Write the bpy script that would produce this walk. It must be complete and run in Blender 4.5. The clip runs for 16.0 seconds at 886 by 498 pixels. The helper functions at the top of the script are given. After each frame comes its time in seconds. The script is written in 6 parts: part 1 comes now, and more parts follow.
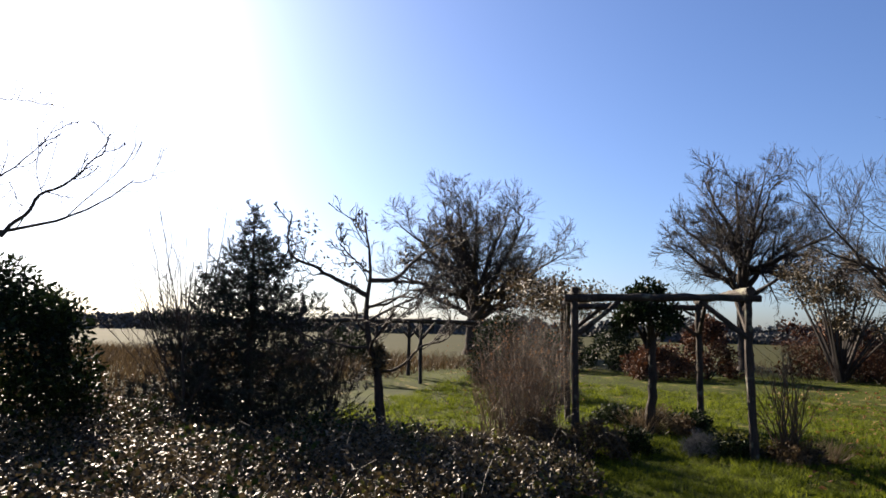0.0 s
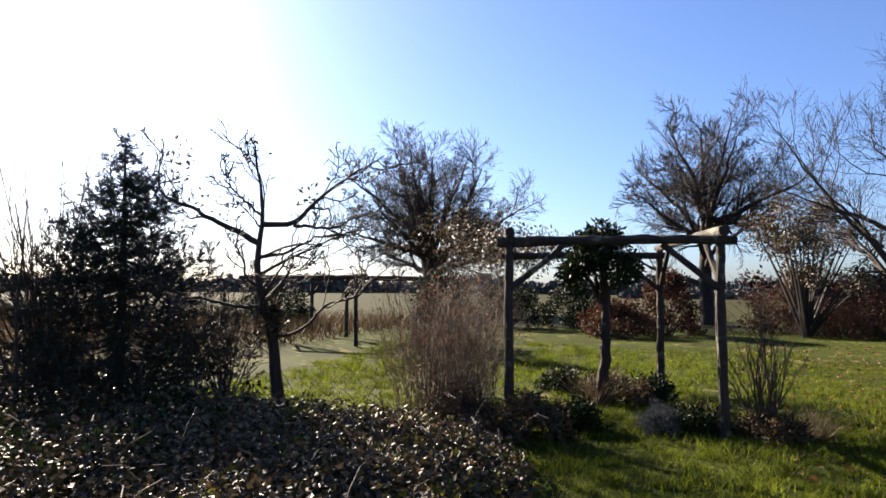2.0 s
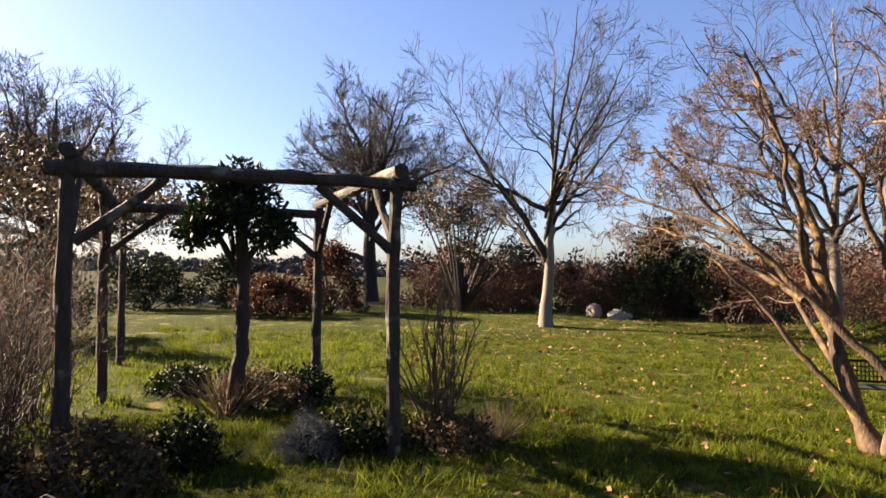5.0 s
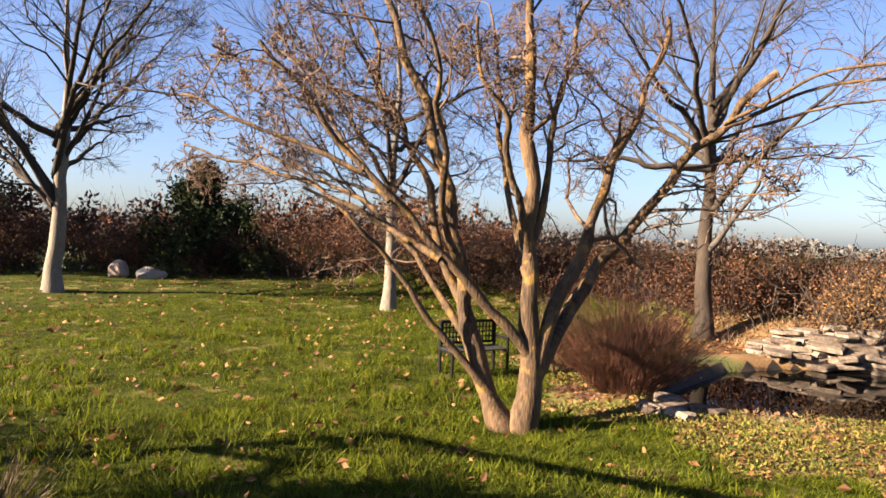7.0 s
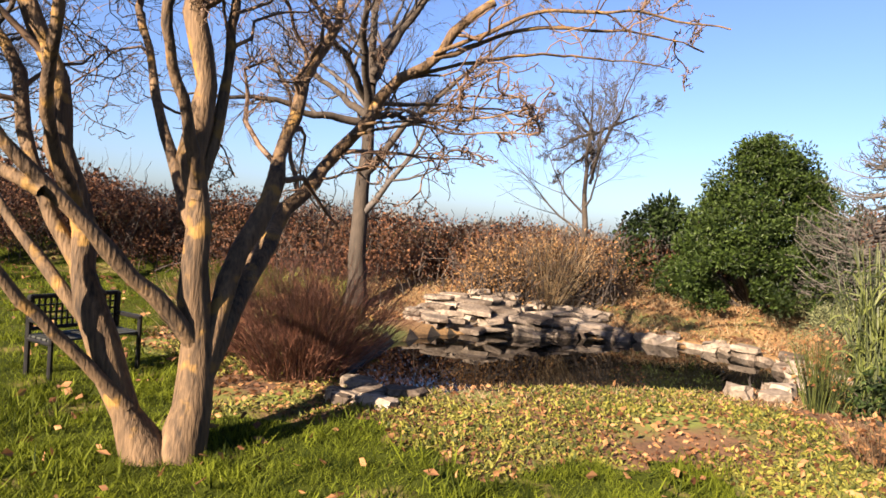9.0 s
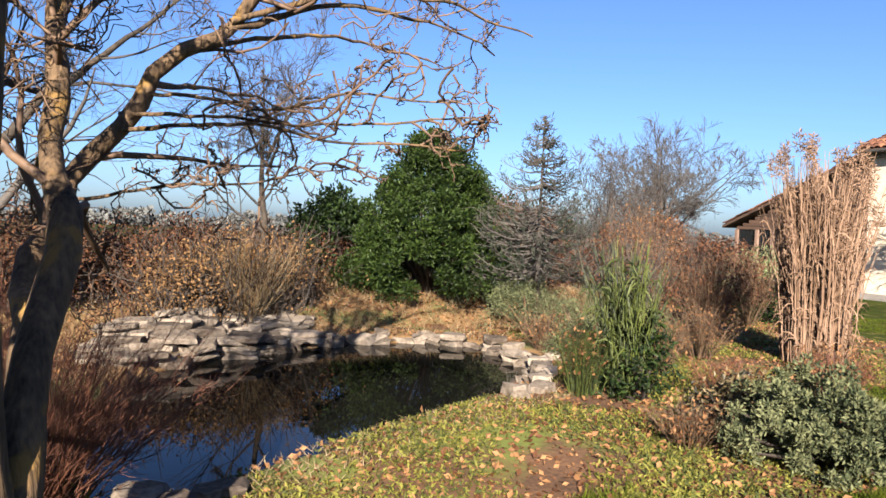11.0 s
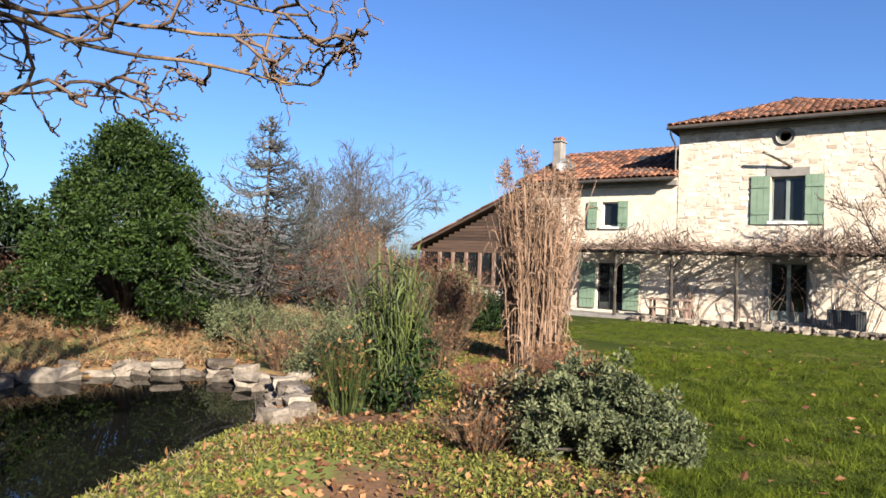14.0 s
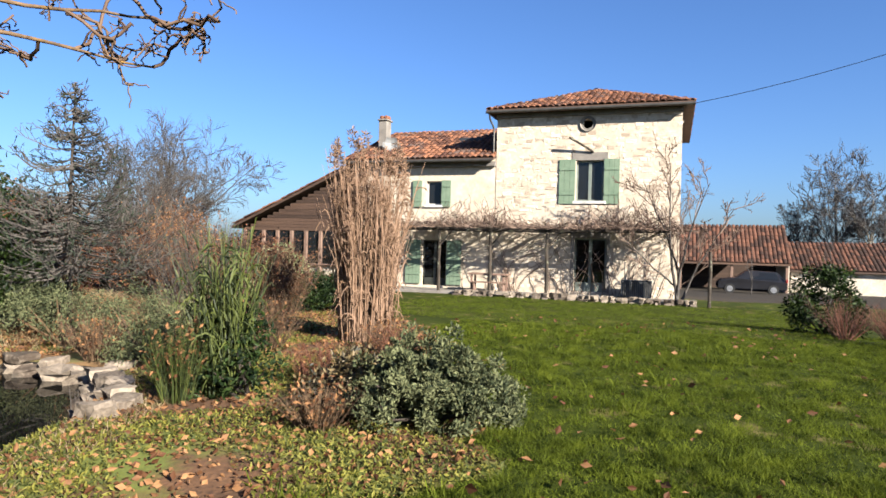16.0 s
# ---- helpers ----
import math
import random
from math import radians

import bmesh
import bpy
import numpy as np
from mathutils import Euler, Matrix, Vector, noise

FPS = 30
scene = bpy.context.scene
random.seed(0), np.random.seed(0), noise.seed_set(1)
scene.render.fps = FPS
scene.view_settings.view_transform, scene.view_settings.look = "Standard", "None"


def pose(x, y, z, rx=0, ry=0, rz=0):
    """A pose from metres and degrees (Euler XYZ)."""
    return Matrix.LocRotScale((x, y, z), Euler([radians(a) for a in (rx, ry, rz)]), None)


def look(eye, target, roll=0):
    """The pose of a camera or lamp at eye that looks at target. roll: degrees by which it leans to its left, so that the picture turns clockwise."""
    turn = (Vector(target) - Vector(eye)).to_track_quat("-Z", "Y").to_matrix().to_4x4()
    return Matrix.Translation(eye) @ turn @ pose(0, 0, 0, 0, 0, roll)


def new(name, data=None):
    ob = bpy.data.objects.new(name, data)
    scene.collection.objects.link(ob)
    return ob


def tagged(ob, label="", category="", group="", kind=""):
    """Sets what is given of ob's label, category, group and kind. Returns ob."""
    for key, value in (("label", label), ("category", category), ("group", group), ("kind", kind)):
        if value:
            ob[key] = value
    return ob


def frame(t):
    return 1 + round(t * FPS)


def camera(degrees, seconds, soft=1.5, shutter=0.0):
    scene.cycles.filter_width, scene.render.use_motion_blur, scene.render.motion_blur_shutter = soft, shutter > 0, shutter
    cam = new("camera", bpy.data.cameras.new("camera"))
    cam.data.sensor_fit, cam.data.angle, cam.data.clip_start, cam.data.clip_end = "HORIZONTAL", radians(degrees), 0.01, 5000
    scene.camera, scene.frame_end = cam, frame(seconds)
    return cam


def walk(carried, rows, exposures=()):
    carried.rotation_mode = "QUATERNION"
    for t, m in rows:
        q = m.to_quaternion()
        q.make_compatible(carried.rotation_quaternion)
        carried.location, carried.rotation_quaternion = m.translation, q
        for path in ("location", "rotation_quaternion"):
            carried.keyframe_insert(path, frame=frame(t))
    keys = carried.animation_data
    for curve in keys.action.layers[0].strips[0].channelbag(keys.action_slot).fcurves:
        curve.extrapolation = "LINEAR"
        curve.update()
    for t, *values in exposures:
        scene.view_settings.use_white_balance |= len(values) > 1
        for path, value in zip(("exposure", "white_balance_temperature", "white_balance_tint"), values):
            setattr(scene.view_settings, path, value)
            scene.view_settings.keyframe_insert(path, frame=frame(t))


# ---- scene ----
cam = camera(68.2, 16.0, soft=1.6)
PATH = [
    (0, (1.736, -4.14, 1.739), (0.935, -2.324, 1.984), 1.1),
    (0.5, (1.73, -3.586, 1.717), (0.957, -1.753, 1.923), 1.5),
    (1, (1.685, -3.066, 1.672), (0.907, -1.232, 1.848), 1.4),
    (1.5, (1.631, -2.504, 1.672), (0.9, -0.647, 1.816), 0.7),
    (2, (1.641, -2.002, 1.676), (0.932, -0.136, 1.799), 0.4),
    (2.5, (1.646, -1.597, 1.669), (0.924, 0.264, 1.797), 0.2),
    (3, (1.65, -1.25, 1.68), (0.939, 0.615, 1.809), -0.2),
    (3.2, (1.654, -1.027, 1.655), (0.982, 0.854, 1.755), -0.1),
    (5.3, (1.633, 1.065, 1.542), (2.122, 3.004, 1.6), 0.5),
    (5.5, (1.676, 1.362, 1.527), (2.319, 3.255, 1.555), 0.6),
    (6, (1.752, 1.939, 1.453), (2.731, 3.683, 1.449), 1.7),
    (6.5, (1.803, 2.498, 1.528), (3.077, 4.038, 1.479), 1.2),
    (7, (2.029, 2.982, 1.505), (3.525, 4.308, 1.463), 2.0),
    (7.5, (2.182, 3.41, 1.474), (3.903, 4.427, 1.4), 2.5),
    (8, (2.481, 3.803, 1.406), (4.334, 4.553, 1.327), 2.1),
    (8.5, (2.842, 4.024, 1.358), (4.767, 4.56, 1.269), 2.9),
    (9, (3.164, 4.152, 1.299), (5.142, 4.435, 1.228), 4.5),
    (9.2, (3.291, 4.23, 1.297), (5.284, 4.382, 1.213), 5.1),
    (11.3, (4.486, 5.76, 1.523), (6.168, 4.678, 1.479), 1.5),
    (11.5, (4.579, 5.754, 1.506), (6.203, 4.587, 1.48), 1.4),
    (12, (4.769, 5.734, 1.445), (6.25, 4.39, 1.42), 2.1),
    (12.5, (4.852, 5.795, 1.397), (6.223, 4.337, 1.417), 3),
    (13, (4.986, 5.742, 1.342), (6.259, 4.199, 1.391), 2.7),
    (13.5, (5.238, 5.699, 1.239), (6.431, 4.095, 1.3), 2.1),
    (14, (5.291, 5.756, 1.263), (6.427, 4.111, 1.309), 2.1),
    (14.5, (5.212, 5.847, 1.242), (6.267, 4.149, 1.279), 1.8),
    (15, (5.211, 5.896, 1.264), (6.109, 4.109, 1.288), 1.7),
    (15.5, (5.275, 5.911, 1.276), (6.024, 4.057, 1.285), 1.3),
    (16, (5.305, 5.921, 1.287), (5.967, 4.035, 1.28), 1.5),
]
EXPOSURES = [(0, 2.18, 6800, 14), (1, 2.3, 6800, 14), (2, 2.53, 6700, 15), (3.2, 2.68, 6700, 16), (5.3, 2.83, 7900, 20), (9.2, 2.73, 7200, 18), (11.3, 2.38, 6200, 11), (16, 2.28, 6000, 8)]
walk(cam, [(t, look(eye, target, roll)) for t, eye, target, roll in PATH], EXPOSURES)

# ---- light ----
SUN_YAW, SUN_UP = 59.5, 25.5
world = bpy.data.worlds.new("sky")
scene.world = world
world.use_nodes = True
wn = world.node_tree.nodes
sky = wn.new("ShaderNodeTexSky")
sky.sky_type = "NISHITA"
sky.sun_disc = False
sky.sun_elevation = radians(SUN_UP)
sky.sun_rotation = radians(-SUN_YAW)
sky.air_density, sky.dust_density, sky.ozone_density = 1.0, 1.2, 4.0
wn["Background"].inputs["Strength"].default_value = 0.052
clear = wn.new("ShaderNodeMix")
clear.data_type, clear.blend_type = "RGBA", "MULTIPLY"
clear.inputs["Factor"].default_value = 1.0
clear.inputs[7].default_value = (0.5, 0.58, 0.74, 1)
world.node_tree.links.new(sky.outputs["Color"], clear.inputs[6])
world.node_tree.links.new(clear.outputs[2], wn["Background"].inputs["Color"])
sun_data = bpy.data.lights.new("sun", "SUN")
sun_data.energy, sun_data.angle, sun_data.color = 5.0, radians(0.5), (1.0, 0.88, 0.72)
sun = new("sun", sun_data)
sx, sy = -math.sin(radians(SUN_YAW)), math.cos(radians(SUN_YAW))
sun.matrix_world = look((sx * 50, sy * 50, 50 * math.tan(radians(SUN_UP))), (0, 0, 0))


# ---- materials ----
def rgb(c):
    return (*c, 1.0)


def material(name, dark, light, scale=6.0, rough=0.8, bump=0.3, fine=40.0, metal=0.0, spots=None, per_object=0.0, per_island=0.0, stretch=(1, 1, 1), spec=0.3, thin=0.0):
    """Two colours mixed by coarse and fine noise, with a relief of both; spots: (colour, scale, amount)."""
    m = bpy.data.materials.new(name)
    m.use_nodes = True
    n, link = m.node_tree.nodes, m.node_tree.links.new
    b = n["Principled BSDF"]
    b.inputs["Roughness"].default_value, b.inputs["Metallic"].default_value = rough, metal
    b.inputs["Specular IOR Level"].default_value = spec
    tc = n.new("ShaderNodeTexCoord")
    mp = n.new("ShaderNodeMapping")
    mp.inputs["Scale"].default_value = stretch
    link(tc.outputs["Object"], mp.inputs["Vector"])
    a, f = n.new("ShaderNodeTexNoise"), n.new("ShaderNodeTexNoise")
    for tex, s, d in ((a, scale, 5), (f, fine, 4)):
        tex.inputs["Scale"].default_value, tex.inputs["Detail"].default_value = s, d
        link(mp.outputs["Vector"], tex.inputs["Vector"])
    add = n.new("ShaderNodeMath")
    add.operation = "MULTIPLY_ADD"
    link(f.outputs["Fac"], add.inputs[0])
    add.inputs[1].default_value = 0.5
    half = n.new("ShaderNodeMath")
    half.operation = "MULTIPLY"
    half.inputs[1].default_value = 0.6
    link(a.outputs["Fac"], half.inputs[0])
    link(half.outputs[0], add.inputs[2])
    value = add.outputs[0]
    if per_object or per_island:
        src = n.new("ShaderNodeObjectInfo") if per_object else n.new("ShaderNodeNewGeometry")
        out = src.outputs["Random"] if per_object else src.outputs["Random Per Island"]
        shift = n.new("ShaderNodeMath")
        shift.operation = "MULTIPLY_ADD"
        link(out, shift.inputs[0])
        shift.inputs[1].default_value = per_object or per_island
        less = n.new("ShaderNodeMath")
        less.operation = "SUBTRACT"
        less.inputs[1].default_value = (per_object or per_island) * 0.5
        link(value, less.inputs[0])
        link(less.outputs[0], shift.inputs[2])
        value = shift.outputs[0]
    ramp = n.new("ShaderNodeValToRGB")
    ramp.color_ramp.elements[0].position, ramp.color_ramp.elements[0].color = 0.36, rgb(dark)
    ramp.color_ramp.elements[1].position, ramp.color_ramp.elements[1].color = 0.74, rgb(light)
    link(value, ramp.inputs["Fac"])
    colour = ramp.outputs["Color"]
    if spots:
        st = n.new("ShaderNodeTexNoise")
        st.inputs["Scale"].default_value, st.inputs["Detail"].default_value = spots[1], 6
        link(tc.outputs["Object"], st.inputs["Vector"])
        sr = n.new("ShaderNodeValToRGB")
        sr.color_ramp.elements[0].position, sr.color_ramp.elements[1].position = 0.66 - spots[2] * 0.3, 0.72 - spots[2] * 0.2
        link(st.outputs["Fac"], sr.inputs["Fac"])
        mx = n.new("ShaderNodeMix")
        mx.data_type = "RGBA"
        link(sr.outputs["Color"], mx.inputs["Factor"])
        link(colour, mx.inputs[6])
        mx.inputs[7].default_value = rgb(spots[0])
        colour = mx.outputs[2]
    link(colour, b.inputs["Base Color"])
    if thin:
        b.inputs["Transmission Weight"].default_value = 0.0
        tr = n.new("ShaderNodeBsdfTranslucent")
        link(colour, tr.inputs["Color"])
        ms = n.new("ShaderNodeMixShader")
        ms.inputs["Fac"].default_value = thin
        link(b.outputs[0], ms.inputs[1])
        link(tr.outputs[0], ms.inputs[2])
        link(ms.outputs[0], n["Material Output"].inputs["Surface"])
    if bump:
        bp = n.new("ShaderNodeBump")
        bp.inputs["Strength"].default_value, bp.inputs["Distance"].default_value = bump, 0.02
        link(add.outputs[0], bp.inputs["Height"])
        link(bp.outputs["Normal"], b.inputs["Normal"])
    return m


LAWN = material("lawn_soil", (0.00788, 0.0127, 0.0016), (0.0377, 0.0482, 0.00611), 0.9, 0.95, 0.5, 30, spec=0.05, spots=((0.106, 0.0858, 0.033), 2.2, 0.25))
BED = material("leaf_litter_soil", (0.0303, 0.0154, 0.00732), (0.117, 0.0585, 0.0266), 2.5, 0.95, 0.8, 35, spots=((0.0858, 0.099, 0.0165), 1.4, 0.6))
DRYGRASS = material("dry_grass_soil", (0.0622, 0.0347, 0.0142), (0.172, 0.102, 0.0426), 1.8, 0.95, 0.8, 30, spots=((0.066, 0.0726, 0.0198), 1.1, 0.4))
FIELD = material("field", (0.0175, 0.0212, 0.00626), (0.0324, 0.0312, 0.0113), 0.05, 0.95, 0.2, 3, spec=0.03)
GRAVEL = material("gravel_soil", (0.0266, 0.0227, 0.0186), (0.0438, 0.0386, 0.0319), 3, 0.95, 0.5, 50, spec=0.05)
MUD = material("pond_mud", (0.00665, 0.00533, 0.00399), (0.0222, 0.0177, 0.0124), 3, 0.7, 0.5, 30)
GRASS = material("grass_blades", (0.00767, 0.0173, 0.00144), (0.125, 0.153, 0.0124), 3.0, 0.75, 0, 9, per_island=0.28, thin=0.5, spec=0.15)
STRAW = material("straw", (0.106, 0.0719, 0.0339), (0.234, 0.176, 0.106), 1.5, 0.8, 0, 8, per_island=0.5, thin=0.25)
MISC = material("silver_grass", (0.123, 0.0721, 0.0421), (0.254, 0.162, 0.107), 1.5, 0.75, 0, 8, per_island=0.5, thin=0.3)
DEADLEAF = material("dead_leaves", (0.0576, 0.0211, 0.0064), (0.213, 0.108, 0.0449), 1.5, 0.75, 0, 8, per_island=0.7, thin=0.2)
BRAMBLE = material("bramble_leaves", (0.0107, 0.0107, 0.00484), (0.113, 0.082, 0.0388), 2, 0.55, 0, 8, per_island=0.6, spec=0.28, thin=0.1)
RUSSET = material("russet_hedge_leaves", (0.0182, 0.00593, 0.0029), (0.107, 0.0447, 0.0192), 0.8, 0.75, 0, 8, per_island=0.6, thin=0.15)
OCHRE = material("ochre_hedge_leaves", (0.0383, 0.0185, 0.00589), (0.168, 0.0924, 0.036), 0.9, 0.75, 0, 8, per_island=0.6, thin=0.15)
DARKLEAF = material("dark_evergreen_leaves", (0.00277, 0.00645, 0.0023), (0.0181, 0.0312, 0.00779), 1.2, 0.55, 0, 8, per_island=0.6, spec=0.1, thin=0.1)
LAURELLEAF = material("laurel_leaves", (0.00356, 0.0089, 0.00179), (0.024, 0.0395, 0.00761), 1.2, 0.5, 0, 8, per_island=0.6, spec=0.12, thin=0.12)
YEW = material("conifer_needles", (0.00426, 0.0078, 0.00426), (0.0177, 0.0266, 0.0142), 1.2, 0.7, 0, 8, per_island=0.6)
SAGE = material("grey_green_leaves", (0.0216, 0.0296, 0.0109), (0.1, 0.107, 0.0491), 2, 0.8, 0, 8, per_island=0.6, thin=0.15)
SILVER = material("silver_leaves", (0.0496, 0.0528, 0.0496), (0.13, 0.13, 0.124), 2, 0.8, 0, 8, per_island=0.6)
VARIEG = material("variegated_leaves", (0.0621, 0.089, 0.0266), (0.222, 0.244, 0.124), 2, 0.6, 0, 8, per_island=0.7, thin=0.2)
WEEDY = material("brown_weeds", (0.0266, 0.0177, 0.008), (0.0974, 0.0665, 0.0311), 1.2, 0.8, 0, 8, per_island=0.5, thin=0.2)
REED = material("green_reed", (0.00932, 0.0155, 0.00248), (0.063, 0.0769, 0.015), 1.2, 0.6, 0, 8, per_island=0.6, thin=0.2)
WEED = material("weed_leaves", (0.0277, 0.0358, 0.00458), (0.134, 0.126, 0.0199), 1.2, 0.7, 0, 8, per_island=0.6, thin=0.25)
BARK = material("grey_brown_bark", (0.0139, 0.0106, 0.00806), (0.0465, 0.0357, 0.0264), 3, 0.9, 0.8, 30, stretch=(1, 1, 0.25))
PALEBARK = material("pale_bark", (0.084, 0.0699, 0.0528), (0.193, 0.169, 0.135), 3, 0.9, 0.6, 30, stretch=(1, 1, 0.3))
WILLOWBARK = material("willow_bark", (0.00637, 0.00384, 0.00213), (0.125, 0.0786, 0.041), 9, 0.85, 1.0, 60, stretch=(1, 1, 0.16), spots=((0.15, 0.085, 0.022), 7.0, 0.3))
WILLOWTWIG = material("willow_twigs", (0.036, 0.0193, 0.0122), (0.126, 0.0795, 0.0494), 3, 0.7, 0, 20)
TWIG = material("dark_twigs", (0.0139, 0.0106, 0.00865), (0.0404, 0.0311, 0.0249), 3, 0.8, 0, 20)
GREYTWIG = material("grey_twigs", (0.0242, 0.0202, 0.0181), (0.0648, 0.0564, 0.0499), 3, 0.8, 0, 20)
ROSETWIG = material("brown_stems", (0.0333, 0.02, 0.0117), (0.106, 0.0665, 0.0366), 3, 0.7, 0, 20, per_island=0.4)
REDTWIG = material("red_stems", (0.0252, 0.00924, 0.00588), (0.126, 0.0504, 0.0286), 3, 0.7, 0, 20, per_island=0.4)
LOG = material("weathered_log", (0.0122, 0.00924, 0.00685), (0.0488, 0.0378, 0.0281), 4, 0.9, 0.9, 50, stretch=(1, 1, 0.2), spots=((0.112, 0.112, 0.0792), 4, 0.25))
STONE = material("pond_stone", (0.0382, 0.0279, 0.0202), (0.183, 0.15, 0.117), 5, 0.85, 0.9, 28, per_object=0.4, spots=((0.0594, 0.0495, 0.0396), 4, 0.3))
PINKROCK = material("pinkish_rock", (0.177, 0.133, 0.111), (0.302, 0.244, 0.208), 4, 0.85, 0.7, 30)
ROCKMAT = material("pale_rock", (0.186, 0.169, 0.15), (0.333, 0.311, 0.288), 4, 0.85, 0.7, 30)
IRON = material("black_iron", (0.00354, 0.00354, 0.00354), (0.0133, 0.0133, 0.0142), 8, 0.45, 0.1, 60, metal=0.4)
SLATWOOD = material("dark_slat_wood", (0.0133, 0.0155, 0.0133), (0.0354, 0.0377, 0.0333), 5, 0.6, 0.2, 40)


# ---- mesh helpers ----
RNG = np.random.default_rng(7)


def np_mesh(name, verts, faces, mat, smooth=False):
    """A mesh from arrays of points and of equal-sided faces (or a list of such arrays)."""
    me = bpy.data.meshes.new(name)
    groups = faces if isinstance(faces, list) else [faces]
    groups = [g for g in groups if len(g)]
    verts = np.asarray(verts, np.float32)
    loops = np.concatenate([g.ravel() for g in groups]).astype(np.int32)
    sizes = np.concatenate([np.full(len(g), g.shape[1]) for g in groups]).astype(np.int32)
    me.vertices.add(len(verts))
    me.vertices.foreach_set("co", verts.ravel())
    me.loops.add(len(loops))
    me.loops.foreach_set("vertex_index", loops)
    me.polygons.add(len(sizes))
    me.polygons.foreach_set("loop_start", np.concatenate([[0], np.cumsum(sizes)[:-1]]).astype(np.int32))
    me.polygons.foreach_set("loop_total", sizes)
    me.polygons.foreach_set("use_smooth", np.full(len(sizes), smooth))
    me.update(calc_edges=True)
    me.validate()
    for m in mat if isinstance(mat, (list, tuple)) else [mat]:
        me.materials.append(m)
    return me


def thing(name, label, category, at=(0, 0, 0), group="", kind="", mesh=None):
    ob = new(name, mesh)
    ob.location = at
    return tagged(ob, label, category, group, kind)


def part(name, mesh, mat, parent, label=""):
    """A bmesh or mesh as one object under a thing or a part."""
    if isinstance(mesh, bmesh.types.BMesh):
        me = bpy.data.meshes.new(name)
        mesh.to_mesh(me)
        mesh.free()
        me.materials.append(mat)
        mesh = me
    ob = new(name, mesh)
    ob.parent = parent
    return tagged(ob, label)


def join(pieces):
    """Joins (verts, faces) pairs whose faces have equal sides."""
    vs, fs, base = [], [], 0
    for v, f in pieces:
        vs.append(v)
        fs.append(f + base)
        base += len(v)
    return np.concatenate(vs), np.concatenate(fs)


def tubes(P, R, sides=5):
    """Quads round many polylines: P (m, k, 3), R (m, k)."""
    m, k = P.shape[:2]
    T = np.gradient(P, axis=1)
    T /= np.linalg.norm(T, axis=2, keepdims=True) + 1e-9
    ref = np.where(np.abs(T[:, :1, 2:3]) > 0.9, np.array([1.0, 0, 0]), np.array([0, 0, 1.0]))
    A = np.cross(T, ref)
    A /= np.linalg.norm(A, axis=2, keepdims=True) + 1e-9
    B = np.cross(T, A)
    ang = np.arange(sides) * 2 * np.pi / sides
    ring = A[:, :, None] * np.cos(ang)[:, None] + B[:, :, None] * np.sin(ang)[:, None]
    V = P[:, :, None] + ring * R[:, :, None, None]
    idx = np.arange(m * k * sides).reshape(m, k, sides)
    a, b = idx[:, :-1], idx[:, 1:]
    F = np.stack([a, np.roll(a, -1, 2), np.roll(b, -1, 2), b], -1).reshape(-1, 4)
    return V.reshape(-1, 3), F


def resample(points, k):
    """A smooth polyline of k points through the given ones."""
    pts = np.asarray(points, float)
    s = np.r_[0, np.cumsum(np.linalg.norm(np.diff(pts, axis=0), axis=1))]
    u = np.linspace(0, s[-1], k)
    out = np.stack([np.interp(u, s, pts[:, i]) for i in range(3)], 1)
    for _ in range(2):
        out[1:-1] = (out[:-2] + 2 * out[1:-1] + out[2:]) / 4
    return out


def sprout(P, R, count, ratio, angle, up=0.1, wiggle=0.25, k=6, thin=0.55, first=0.25, rng=RNG, end=0.15, limit=None, droop=0.0):
    """Side branches on every branch of P, as arrays P, R of their own."""
    m, kk = P.shape[:2]
    length = np.linalg.norm(np.diff(P, axis=1), axis=2).sum(1)
    t = first + (1 - first) * (np.arange(count) + rng.random((m, count))) / count
    pos = t * (kk - 1)
    i = np.clip(pos.astype(int), 0, kk - 2)
    w = (pos - i)[..., None]
    row = np.arange(m)[:, None]
    start = P[row, i] * (1 - w) + P[row, i + 1] * w
    tang = P[row, i + 1] - P[row, i]
    tang /= np.linalg.norm(tang, axis=2, keepdims=True) + 1e-9
    rad = R[row, i] * (1 - w[..., 0]) + R[row, i + 1] * w[..., 0]
    side = rng.normal(size=tang.shape)
    side -= (side * tang).sum(2, keepdims=True) * tang
    side /= np.linalg.norm(side, axis=2, keepdims=True) + 1e-9
    a = np.radians(angle) * rng.uniform(0.7, 1.25, t.shape)[..., None]
    d = tang * np.cos(a) + side * np.sin(a)
    size = length[:, None] * ratio * (1.15 - 0.6 * t) * rng.uniform(0.65, 1.25, t.shape)
    start, d, size, rad = start.reshape(-1, 3), d.reshape(-1, 3), size.ravel(), rad.ravel()
    n = len(size)
    Q = np.empty((n, k, 3))
    Q[:, 0] = start
    step = (size / (k - 1))[:, None]
    for j in range(1, k):
        d = d + rng.normal(size=d.shape) * wiggle + np.array([0, 0, up - droop * j / k])
        d /= np.linalg.norm(d, axis=1, keepdims=True) + 1e-9
        Q[:, j] = Q[:, j - 1] + d * step
    S = (rad * thin)[:, None] * np.linspace(1, end, k)
    return Q, np.maximum(S, limit or 0.0)


